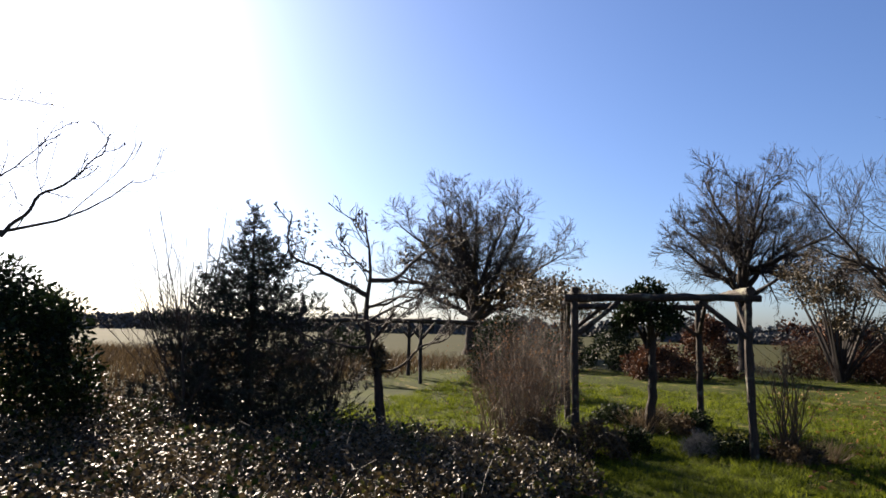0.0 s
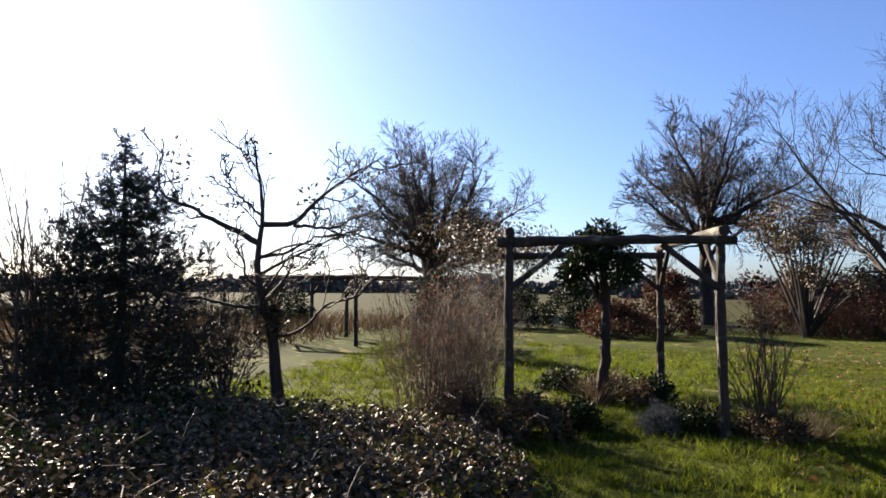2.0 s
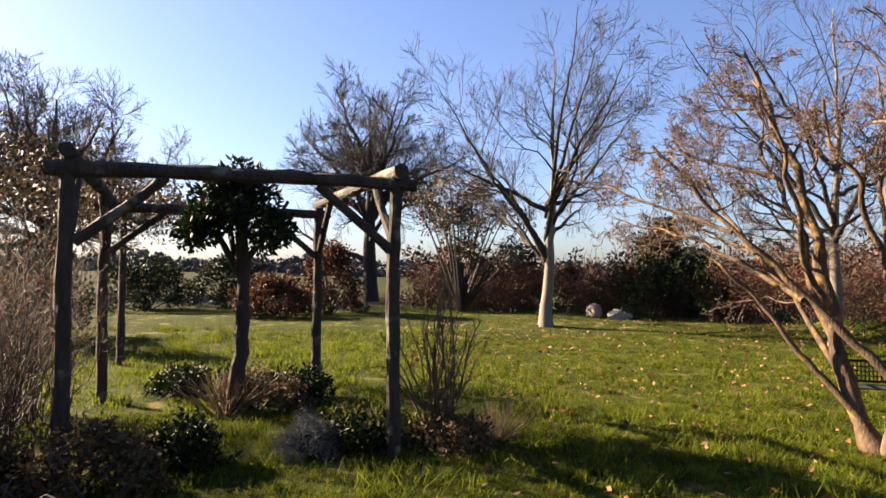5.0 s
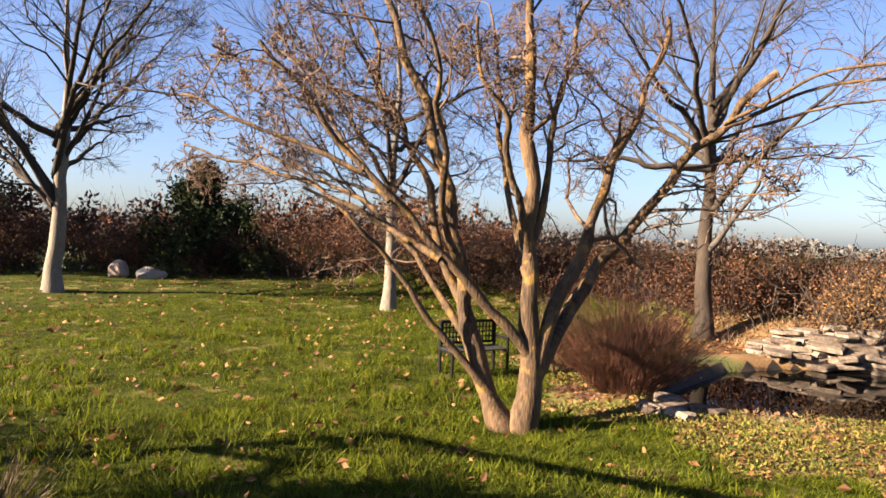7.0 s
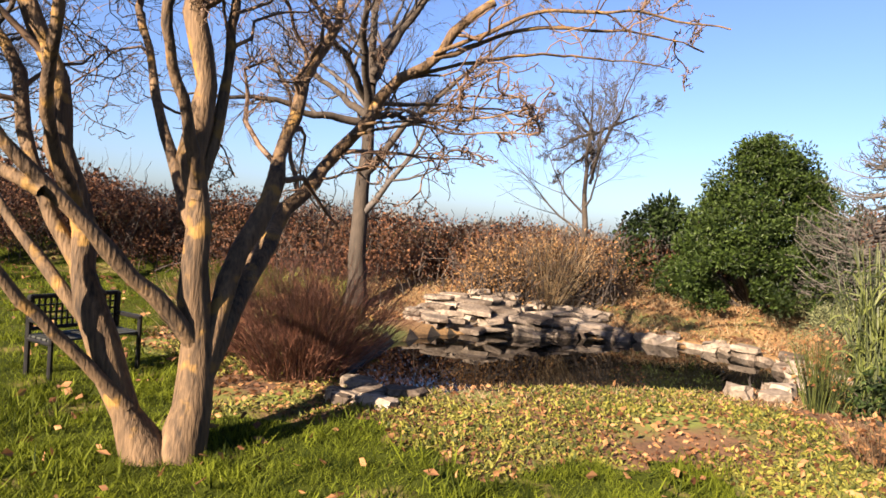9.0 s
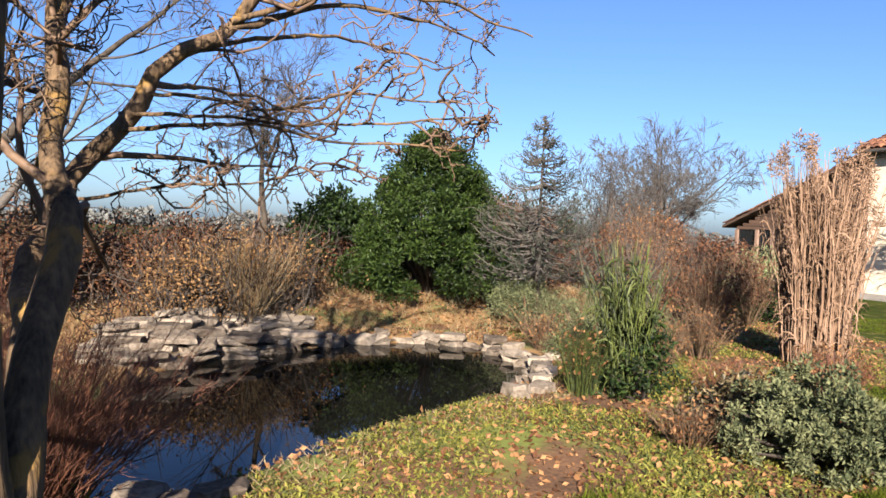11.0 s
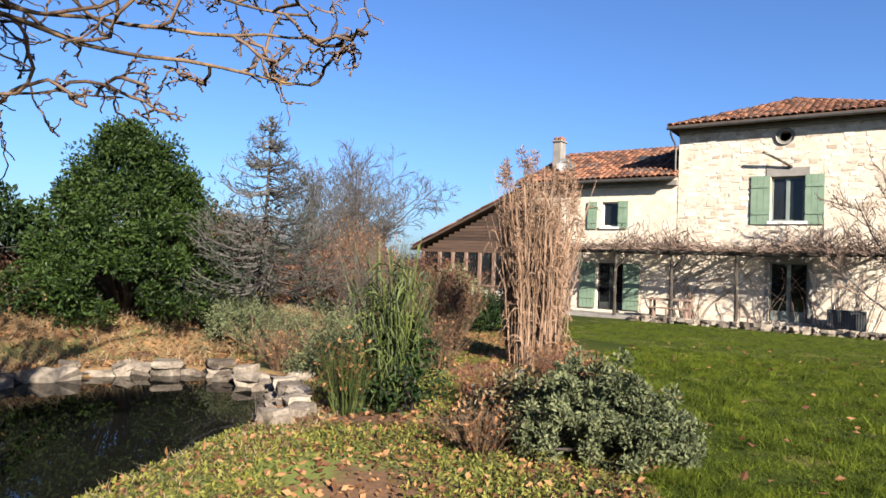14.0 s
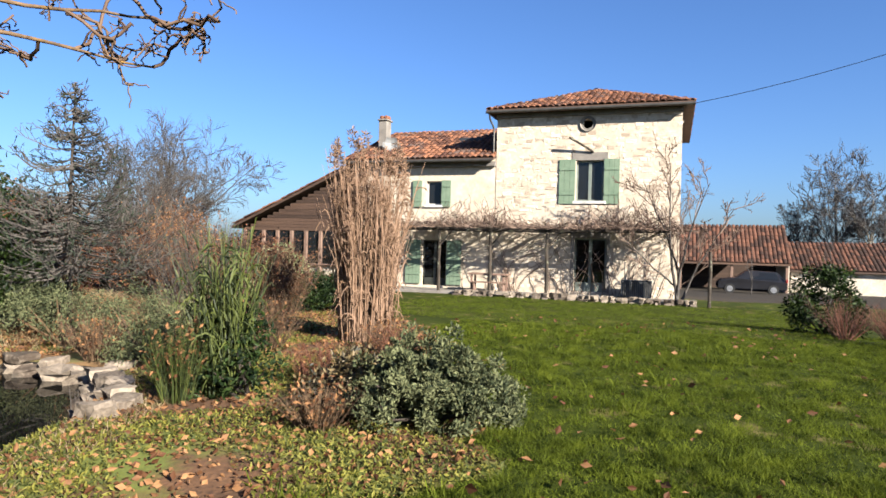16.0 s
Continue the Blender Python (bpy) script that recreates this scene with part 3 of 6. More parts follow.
leaf_shrub("leaf_cluster", "last withered leaves hanging on the fruit tree", (-3.55, 5.57, gz(-3.55, 5.57) - 0.28), lc, 0.2, 230, 0.085, BRAMBLE, seed=16, category="leaves", stems=0)
leaf_shrub("ivy", "dark ragged ivy clump round the fruit tree's fork", (-3.55, 5.57, gz(-3.55, 5.57) - 0.28), fc, 0.09, 1500, 0.06, BRAMBLE, seed=15, category="ivy", stems=0)
sapling_limbs = [([(0, 0, -0.05), (0.05, 0, 0.6), (-0.1, 0.05, 1.2), (-0.05, 0.1, 2.0), (0.05, 0.1, 2.7)], 0.03, 0.006), ([(0.02, 0, 0.4), (0.3, 0.1, 0.9), (0.35, 0.1, 1.5)], 0.02, 0.005), ([(0, 0, 0.5), (-0.35, 0, 1.0), (-0.45, 0, 1.7)], 0.02, 0.005)]
bare_tree("tree", "thin bare sapling among the brambles", (-6.0, 3.6, gz(-6, 3.6)), sapling_limbs,
          [dict(count=5, ratio=0.3, angle=40, up=0.15, wiggle=0.25, k=5), dict(count=3, ratio=0.4, angle=40, up=0.1, wiggle=0.3, k=4, sides=3, limit=0.003)], (BARK, TWIG), seed=9)

# conifer tangled with bare stems
crng = np.random.default_rng(21)


def conifer(label, at, height, reach, n, needles, seed, twig=TWIG, bole=0.11, low=0.12):
    """A spiky conifer: a trunk, whorled branches that sweep out and up, and needled twigs."""
    rng = np.random.default_rng(seed)
    root = thing("conifer", label, "tree", at)
    trunk = resample([(0, 0, -0.1), (0.05, 0, height * 0.5), (0, 0, height)], 10)[None]
    part("trunk", np_mesh("trunk", *tubes(trunk, np.linspace(bole, 0.006, 10)[None], 7), BARK, True), None, root)
    q = rng.random(n) ** 1.25
    az = rng.random(n) * 6.283
    L = reach * (1 - q) ** 0.95 * rng.uniform(0.45, 1.12, n) + 0.06
    t = np.linspace(0, 1, 7)
    out = np.stack([np.cos(az), np.sin(az)], 1)
    P = np.empty((n, 7, 3))
    P[:, :, :2] = out[:, None] * (L[:, None] * t)[..., None]
    P[:, :, 2] = (low + q * (height - low - 0.03))[:, None] + L[:, None] * (-0.18 * np.sin(t * 2.4) + 0.3 * t**2)
    P[:, 1:] += np.cumsum(rng.normal(size=P[:, 1:].shape) * 0.02, 1)
    R = np.linspace(0.014, 0.004, 7)[None] * np.ones((n, 1))
    Q, S = sprout(P, R, 7, 0.3, 50, 0.06, 0.15, 5, 0.6, 0.3, rng, limit=0.003)
    tagged(part("branchwork", np_mesh("branchwork", *join([tubes(P, R, 3), tubes(Q, S, 3)]), twig), None, root), kind="stuff")
    k = rng.choice(len(Q), needles, p=np.repeat(L, 7) / (7 * L.sum()))
    f = rng.random((needles, 1))
    j = rng.integers(0, 4, needles)
    at_ = Q[k, j] * (1 - f) + Q[k, j + 1] * f
    d = (Q[k, j + 1] - Q[k, j])
    d = d / (np.linalg.norm(d, axis=1, keepdims=True) + 1e-9) + rng.normal(size=d.shape) * 0.55
    part("foliage", np_mesh("foliage", *leaf_quads(at_, d, rng.uniform(0.04, 0.11, needles), 0.16, rng), YEW), None, root)
    return root


conifer("dark spiky conifer tangled with bare stems", (-6.3, 5.4, gz(-6.3, 5.4)), 3.95, 2.3, 360, 90000, 22)
stem_shrub("shrub", "bare grey stems growing through the conifer", (-7.1, 4.9, gz(-7.1, 4.9)), 34, 3.9, 1.5, TWIG, seed=23, r=0.018, twigs=9, wig=0.14, ratio=0.5)
stem_shrub("shrub", "bare grey stems growing through the conifer", (-5.0, 6.2, gz(-5, 6.2)), 24, 2.3, 1.1, TWIG, seed=24, r=0.016, twigs=10, wig=0.14, ratio=0.5)
leaf_shrub("shrub", "dark evergreen bush at the edge of the garden", (-8.6, 2.4, gz(-8.6, 2.4)), dome(60, 1.3, 1.5, 2.4, crng, 0.15), 0.42, 17000, 0.11, DARKLEAF, seed=25)
leaf_shrub("shrub", "dark evergreen bush at the edge of the garden", (-7.6, -0.4, 0), dome(40, 1.2, 1.2, 1.9, crng, 0.15), 0.4, 12000, 0.11, DARKLEAF, seed=26)
bare_tree("tree", "bare tree reaching thin branches over the brambles", (-3.4, -2.9, gz(-3.4, -2.9)),
          [([(0, 0, -0.1), (0.02, 0.03, 0.9), (0.2, 0.25, 1.6), (0.53, 0.71, 2.09), (0.89, 1.4, 2.3), (1.06, 1.65, 2.42), (1.25, 1.91, 2.56), (1.37, 2.05, 2.8)], 0.05, 0.004), ([(0.45, 0.6, 2.0), (0.7, 1.2, 2.5), (0.93, 1.46, 2.87), (0.98, 1.6, 3.1)], 0.014, 0.003), ([(0.89, 1.4, 2.3), (1.05, 1.65, 2.75), (1.18, 1.82, 3.09)], 0.014, 0.004), ([(0.1, 0.1, 1.3), (-0.3, 0.3, 2.2), (-0.4, 0.5, 3.4)], 0.05, 0.01), ([(0.1, 0.15, 1.4), (0.3, 0.7, 2.4), (0.5, 1.1, 3.0), (0.7, 1.3, 3.2)], 0.03, 0.006)],
          [dict(count=7, ratio=0.24, angle=45, up=0.14, wiggle=0.22, k=6, limit=0.0035, first=0.4), dict(count=6, ratio=0.4, angle=45, up=0.12, wiggle=0.25, k=4, sides=3, limit=0.003)], (BARK, TWIG), seed=31)

# brambles: arching stems and glossy leaves
brng = np.random.default_rng(41)
BX, BY = np.array(BEDS["bramble"]).T


def scatter(n, lo, hi, test, rng):
    p = rng.uniform((lo[0], lo[1]), (hi[0], hi[1]), (n, 2))
    return p[test(p[:, 0], p[:, 1])]


for box, lab, seed in (((-9.5, -3, -4.5, 5.8), "low bramble thicket with dark glossy leaves", 42), ((-4.5, -3, -1.6, 5.4), "low bramble thicket with dark glossy leaves", 43), ((-1.6, -0.6, 0.3, 5.0), "low bramble thicket with reddish leaves", 44)):
    r2 = np.random.default_rng(seed)
    c = scatter(1500, box[:2], box[2:], lambda x, y: inside(x, y, BX, BY), r2)
    hh = 0.5 * (0.55 + 0.45 * np.sin(c[:, 0] * 1.7 + c[:, 1]) * np.sin(c[:, 1] * 1.3)) * ramp01(to_edge(c[:, 0], c[:, 1], BX, BY), 0.0, 0.9)
    c3 = np.stack([c[:, 0], c[:, 1], ground_z(c[:, 0], c[:, 1]) + hh * r2.random(len(c)) + 0.03], 1)
    root = thing("bramble", lab, "bramble", (0, 0, 0), "brambles")
    part("foliage", np_mesh("foliage", *blobs_of_leaves(c3, 0.24, 34000, 0.055, r2, 0.7, 0.5), BRAMBLE), None, root)
    st = c3[r2.integers(0, len(c3), 55)]
    d = r2.normal(size=(55, 3)) * np.array([1, 1, 0])
    d /= np.linalg.norm(d, axis=1, keepdims=True)
    t = np.linspace(0, 1, 8)
    L = r2.uniform(0.4, 1.0, 55)
    SP = np.stack([st[:, 0:1] + d[:, 0:1] * L[:, None] * t, st[:, 1:2] + d[:, 1:2] * L[:, None] * t, ground_z(st[:, 0], st[:, 1])[:, None] + (L * 0.9)[:, None] * np.sin(t * 2.6) * 0.9], -1)
    tagged(part("branchwork", np_mesh("branchwork", *tubes(SP, np.full(SP.shape[:2], 0.004), 3), TWIG), None, root), kind="stuff")
    gp = c3[r2.integers(0, len(c3), 90)]
    part("foliage", np_mesh("foliage", *blobs_of_leaves(gp, 0.2, 4500, 0.075, r2, 0.7, 0.4), WEED if seed == 44 else LAURELLEAF), None, root, "scattered green leaves")

# shrubs on and round the pergola
stem_shrub("shrub", "dense tangle of bare brown climber at the pergola post", (-1.35, 5.75, gz(-1.35, 5.75)), 150, 2.0, 0.95, ROSETWIG, seed=51, r=0.008, twigs=8, wig=0.42, ratio=0.5, base=0.55, angle=60, leaves=(DEADLEAF, 1400, 0.04))
stem_shrub("shrub", "dense tangle of bare brown climber at the pergola post", (-1.7, 7.6, gz(-1.7, 7.6)), 120, 2.35, 0.9, TWIG, seed=52, r=0.008, twigs=8, wig=0.42, ratio=0.5, base=0.55, angle=60, leaves=(DEADLEAF, 900, 0.04))
c = RNG.uniform((-2.1, 6.0, 2.2), (-0.6, 11.5, 2.62), (70, 3))
# unseen heap at the far post, added to throw shade on the lawn
c = np.concatenate([c, np.array([-2.0, 11.4, 2.45]) + RNG.normal(size=(40, 3)) * np.array([0.4, 0.5, 0.28])])
leaf_shrub("climber", "bare climber and ivy lying over the pergola, with a heap added to cast shade", (0, 0, 0), c, 0.25, 6500, 0.07, BRAMBLE, seed=53, category="climber", stems=0)
stem_shrub("rose_bush", "bare upright rose bush beside the pergola post", (2.42, 6.65, gz(2.42, 6.65)), 22, 1.7, 0.62, ROSETWIG, seed=54, r=0.013, twigs=8, leaves=(DEADLEAF, 60, 0.05), category="rose bush", single=True, wig=0.24, base=0.1, ratio=0.36)
leaf_shrub("lavender_cotton", "rounded silver-grey cushion shrub in the grass", (1.27, 6.15, gz(1.27, 6.15)), dome(40, 0.24, 0.24, 0.26, crng, 0.02), 0.08, 6000, 0.035, SILVER, seed=55, slim=0.2, lift=0.5)
leaf_shrub("shrub", "low fresh green clump at the foot of the posts", (1.75, 6.75, gz(1.75, 6.75)), dome(26, 0.7, 0.5, 0.16, crng, 0.02), 0.14, 3600, 0.06, WEED, seed=56)
leaf_shrub("shrub", "low dark green clump at the foot of the posts", (1.0, 8.7, gz(1.0, 8.7)), dome(26, 0.4, 0.4, 0.3, crng, 0.03), 0.14, 2600, 0.07, DARKLEAF, seed=57)
stem_shrub("shrub", "mound of dry brown stems at the tree's foot", (0.3, 7.9, gz(0.3, 7.9)), 120, 0.55, 0.6, STRAW, seed=58, r=0.006, twigs=3, wig=0.2)
stem_shrub("shrub", "tuft of dry grass by the rose bush", (2.95, 6.75, gz(2.95, 6.75)), 120, 0.4, 0.45, STRAW, seed=59, r=0.004, twigs=2, wig=0.15)
itree = leaf_shrub("tree", "small round-headed evergreen tree under the pergola", (0.39, 7.9, gz(0.39, 7.9)), dome(40, 0.55, 0.55, 0.6, crng, 0.0) + np.array([0, 0, 1.9]), 0.17, 5200, 0.085, DARKLEAF, seed=60, category="tree", stems=0)
part("trunk", log_mesh((0, 0, -0.1), (0.02, 0, 2.3), 0.09, 0.05, RNG, 0.05), None, itree)
for bx, by in ((0.5, 0.1), (-0.45, 0.2), (0.1, -0.5), (-0.2, 0.5)):
    part("limb", log_mesh((0, 0, 1.5), (bx, by, 2.3), 0.045, 0.02, RNG, 0.03, 6), None, itree)

# far shrubs on the meadow
for (x, y), rx, h, m, lab in (((-2.6, 23), 1.3, 1.5, DARKLEAF, "dark green bush on the meadow"), ((-4.6, 21.5), 1.2, 1.5, DARKLEAF, "dark green bush on the meadow"), ((0.9, 20.6), 0.9, 1.9, RUSSET, "reddish brown bush on the meadow"), ((-0.6, 19.5), 1.1, 0.9, RUSSET, "low brown bush on the meadow"), ((-12.5, 18), 1.5, 1.3, DARKLEAF, "dark green bush on the meadow"), ((-4.4, 14.2), 0.9, 1.9, DARKLEAF, "dark ivy-covered bush by the far pergola")):
    leaf_shrub("bush", lab, (x, y, gz(x, y)), dome(40, rx, rx, h, crng, 0.1), 0.3, 5500, 0.12, m, seed=int(abs(x * 10 + y)), category="bush")


# big bare trees
def big_tree(label, at, height, width, trunk_r, bole, seed, mats, n_limbs=9, group="bare trees", fill=(6, 6, 6), lean=0.0, round_top=False):
    rng = np.random.default_rng(seed)
    far = max(1.5, math.hypot(at[0] - 3, at[1] - 3) / 7)
    limbs = [([(0, 0, -0.2), (0, 0, bole), (lean, 0, (bole + height) / 2), (lean * 1.5, 0, height * 0.86)], trunk_r, trunk_r * 0.08)]
    for i in range(n_limbs):
        az = i * 2.4 + rng.normal() * 0.3
        z0 = bole * rng.uniform(0.85, 1.6)
        out = width / 2 * rng.uniform(0.55, 1.0)
        top = height * rng.uniform(0.62, 0.93) if i % 3 else height * rng.uniform(0.38, 0.58)
        if round_top:
            f = (i + 0.5) / n_limbs
            top = bole + (height - bole) * (0.12 + 0.78 * f)
            out = width / 2 * math.sqrt(max(0.0, 1 - (1.7 * f - 0.7) ** 2)) * rng.uniform(0.75, 0.95)
        c, s = math.cos(az), math.sin(az)
        limbs.append(([(0, 0, z0), (c * out * 0.3, s * out * 0.3, z0 + (top - z0) * 0.3), (c * out * 0.7, s * out * 0.7, z0 + (top - z0) * 0.68), (c * out, s * out, top)], trunk_r * 0.42, trunk_r * 0.05))
    lv = [dict(count=fill[0] + 3, ratio=0.42, angle=45, up=0.05, wiggle=0.15, k=7, thin=0.5, sides=5, first=0.2), dict(count=fill[1] + 2, ratio=0.55, angle=45, up=0.04, wiggle=0.17, k=5, thin=0.55, sides=3, limit=0.0028 * far), dict(count=fill[2], ratio=0.75, angle=36, up=0.03, wiggle=0.16, k=4, sides=3, thin=0.6, limit=0.0014 * far)]
    return bare_tree("tree", label, at, limbs, lv, mats, group, seed=seed + 100)


big_tree("large bare oak with a broad rounded crown", (-13.7, 35.6, -0.1), 11.6, 13.0, 0.55, 2.8, 61, (BARK, TWIG), 18, fill=(9, 8, 7), round_top=True)
big_tree("tall bare tree with a broad crown behind the meadow", (2.25, 28, 0), 9.9, 9.0, 0.36, 3.4, 62, (BARK, TWIG), 14, fill=(9, 8, 7), round_top=True)
big_tree("bare tree with a pale trunk at the lawn's edge", (6.4, 16.7, gz(6.4, 16.7)), 7.8, 6.8, 0.17, 1.9, 63, (PALEBARK, TWIG, BARK), 11)
big_tree("bare tree with a pale trunk before the hedge", (10.5, 11.8, gz(10.5, 11.8)), 7.5, 5.5, 0.13, 2.4, 64, (PALEBARK, TWIG, BARK), 8)
big_tree("tall bare tree with sweeping branches behind the pond", (12.6, 6.75, gz(12.6, 6.75)), 7.4, 6.4, 0.16, 2.3, 65, (BARK, GREYTWIG), 9)
big_tree("bare tree on the hedge behind the pond", (14.6, 3.35, gz(14.6, 3.35)), 4.1, 2.4, 0.075, 1.7, 66, (BARK, GREYTWIG), 9)
leaf_shrub("tree", "dark ivy-clad tree behind the meadow", (5.0, 21.5, gz(5, 21.5)), np.array([[crng.normal() * 0.75, crng.normal() * 0.75, 1.5 + 2.7 * crng.random()] for _ in range(40)]), 0.42, 8000, 0.12, BRAMBLE, seed=67, category="tree", stems=12)
leaf_shrub("tree", "dark pointed thuja in the hedge", (11.0, 19.6, gz(11.0, 19.6)), np.array([[crng.normal() * 1.3 * (1 - t), crng.normal() * 1.3 * (1 - t), 0.3 + 2.5 * t] for t in crng.random(110) ** 1.2]), 0.33, 16000, 0.12, DARKLEAF, seed=68, category="tree")

# low plants at the foot of the pergola and tussocks in the lawn
for k, (x, y, rx, h, m) in enumerate(((-0.15, 5.3, 0.55, 0.4, WEEDY), (0.35, 6.0, 0.35, 0.22, DARKLEAF), (1.6, 6.3, 0.4, 0.16, DARKLEAF), (2.5, 6.4, 0.4, 0.14, WEEDY), (-0.9, 5.4, 0.5, 0.45, WEEDY), (0.6, 8.2, 0.5, 0.35, WEEDY), (-0.3, 9.0, 0.5, 0.3, DARKLEAF))):
    leaf_shrub("shrub", "low dark plant among the grass by the pergola", (x, y, gz(x, y)), dome(30, rx, rx * 0.8, h, crng, 0.02), 0.13, 3000, 0.06, m, seed=610 + k, stems=3)


# ---- hedges ----
def hedge(label, line, h, w, mat, n, seed, twig=TWIG, size=0.055):
    """A long uneven hedge of leaves and bare stems along a line."""
    rng = np.random.default_rng(seed)
    root = thing("hedge", label, "hedge", (0, 0, 0), "hedges")
    pts = resample([(*p, 0) for p in line], 60)
    m = 60 * 7
    i = rng.integers(0, 59, m)
    f = rng.random((m, 1))
    c = pts[i] * (1 - f) + pts[i + 1] * f
    c[:, :2] += rng.normal(size=(m, 2)) * w * 0.35
    top = h * (0.75 + 0.3 * np.sin(i * 0.9) * np.sin(i * 0.37 + 1))
    c[:, 2] = ground_z(c[:, 0], c[:, 1]) + 0.1 + top * rng.random(m) ** 0.8
    part("foliage", np_mesh("foliage", *blobs_of_leaves(c, 0.32, n, size, rng, 0.5), mat), None, root)
    k = 700
    i = rng.integers(0, 59, k)
    b = pts[i] + rng.normal(size=(k, 3)) * np.array([w * 0.35, w * 0.35, 0])
    b[:, 2] = ground_z(b[:, 0], b[:, 1])
    t = np.linspace(0, 1, 6)
    d = rng.normal(size=(k, 3)) * 0.35
    d[:, 2] = 1
    P = b[:, None] + d[:, None] * t[None, :, None] * (h * rng.uniform(0.5, 1.05, k))[:, None, None]
    P[:, 1:] += np.cumsum(rng.normal(size=P[:, 1:].shape) * 0.1, 1)
    tagged(part("branchwork", np_mesh("branchwork", *tubes(P, np.linspace(0.01, 0.004, 6)[None] * np.ones((k, 1)), 3), twig), None, root), kind="stuff")
    return root


hedge("wild russet hedge of bramble along the lawn", [(4.0, 23.5), (7.5, 21.6), (11, 19.8), (13.4, 16.5), (13.9, 12.2)], 1.35, 1.6, RUSSET, 85000, 71)
hedge("wild russet hedge of bramble along the lawn", [(13.9, 12.4), (13.9, 9.5), (14.1, 7.4), (14.3, 5.6)], 1.0, 1.2, RUSSET, 48000, 72)
hedge("low russet hedge on the bank behind the pond", [(14.2, 6), (15.4, 3.6), (16, 1.4), (16.2, -0.6)], 0.75, 1.2, RUSSET, 40000, 73)
hedge("ochre thicket of dry leaves behind the stone cascade", [(13.0, 4.9), (13.5, 4.0), (13.9, 3.1)], 0.9, 0.7, OCHRE, 15000, 74, size=0.05)
hedge("wild hedge far behind the meadow", [(4.5, 24), (10, 27), (18, 24), (22, 18)], 2.2, 2, RUSSET, 16000, 75, size=0.2)

# rocks on the lawn
def boulder(w, d, h, seed, mat):
    """A rounded, dented rock."""
    rng = np.random.default_rng(seed)
    bm = bmesh.new()
    bmesh.ops.create_icosphere(bm, subdivisions=3, radius=0.5)
    cuts = [(Vector(rng.normal(size=3)).normalized(), rng.uniform(0.3, 0.44)) for _ in range(9)]
    for v in bm.verts:
        for nrm, lim_ in cuts:
            over = v.co.dot(nrm) - lim_
            if over > 0:
                v.co -= nrm * over * 0.85
        v.co *= 1 + rng.normal() * 0.012
        v.co = Vector((v.co.x * w, v.co.y * d, (v.co.z + 0.3) * h))
    me = bpy.data.meshes.new("rock")
    bm.to_mesh(me)
    bm.free()
    me.materials.append(mat)
    return me


rk = thing("rock", "large pale rock lying on the lawn", "rock", (9.15, 18.6, gz(9.15, 18.6) - 0.03), "rocks on the lawn", mesh=boulder(0.75, 0.55, 0.42, 81, ROCKMAT))
rk2 = thing("rock", "small pinkish rock lying on the lawn", "rock", (8.55, 19.0, gz(8.55, 19.0) - 0.03), "rocks on the lawn", mesh=boulder(0.5, 0.45, 0.55, 82, PINKROCK))

# ---- twisted willow ----
WB = (6.42, 5.95)
willow_limbs = []
willow_limbs.append(([(-0.06, 0.1, -0.1), (-0.12, 0.26, 0.24), (-0.15, 0.37, 0.58), (-0.17, 0.46, 0.92), (-0.18, 0.54, 1.31), (-0.19, 0.61, 1.7), (-0.25, 0.78, 2.22), (-0.25, 0.83, 2.57), (-0.32, 1.01, 2.92), (-0.38, 1.15, 3.32), (-0.43, 1.3, 3.8)], 0.088, 0.03))
willow_limbs.append(([(-0.01, 0.02, -0.1), (0.04, -0.02, 0.26), (0.08, -0.03, 0.6), (0.06, 0.05, 1.03), (0.08, 0.06, 1.46), (0.1, 0.08, 1.9), (0.1, 0.12, 2.34), (0.14, 0.11, 2.73), (0.12, 0.19, 3.08), (0.16, 0.17, 3.53), (0.21, 0.14, 3.93)], 0.1, 0.03))
willow_limbs.append(([(0.07, -0.03, 0.42), (0.12, -0.06, 0.68), (0.32, -0.09, 1.07), (0.6, -0.14, 1.48), (0.84, -0.13, 1.82), (1.06, -0.1, 2.09), (1.34, -0.15, 2.48), (1.63, -0.23, 3.05), (1.91, -0.29, 3.71)], 0.068, 0.026))
willow_limbs.append(([(-0.14, 0.23, 0.29), (-0.34, 0.43, 0.6), (-0.51, 0.58, 0.85), (-0.68, 0.71, 1.14), (-0.8, 0.77, 1.3), (-0.93, 0.86, 1.49), (-1.09, 0.98, 1.68), (-1.28, 1.16, 1.81)], 0.036, 0.012))
willow_limbs.append(([(0.09, -0.03, 0.5), (0.0, 0.0, 0.72), (-0.19, 0.15, 0.91), (-0.36, 0.29, 1.12), (-0.54, 0.47, 1.37), (-0.7, 0.61, 1.63), (-0.86, 0.74, 1.81), (-1.02, 0.88, 2.03), (-1.16, 0.98, 2.2), (-1.33, 1.12, 2.48), (-1.49, 1.26, 2.71), (-1.65, 1.39, 2.96)], 0.05, 0.018))
willow_limbs.append(([(-0.16, 0.43, 0.84), (-0.19, 0.7, 1.21), (-0.17, 0.89, 1.7), (-0.13, 1.05, 2.11), (-0.12, 1.26, 2.4), (-0.17, 1.58, 2.79), (-0.14, 1.76, 3.34), (-0.14, 1.99, 3.81)], 0.045, 0.016))
willow_limbs.append(([(-0.16, 0.36, 0.58), (-0.2, 0.73, 0.99), (-0.2, 1.04, 1.33), (-0.23, 1.4, 1.64), (-0.32, 1.86, 1.92), (-0.44, 2.37, 2.11), (-0.6, 2.94, 2.36)], 0.034, 0.012))
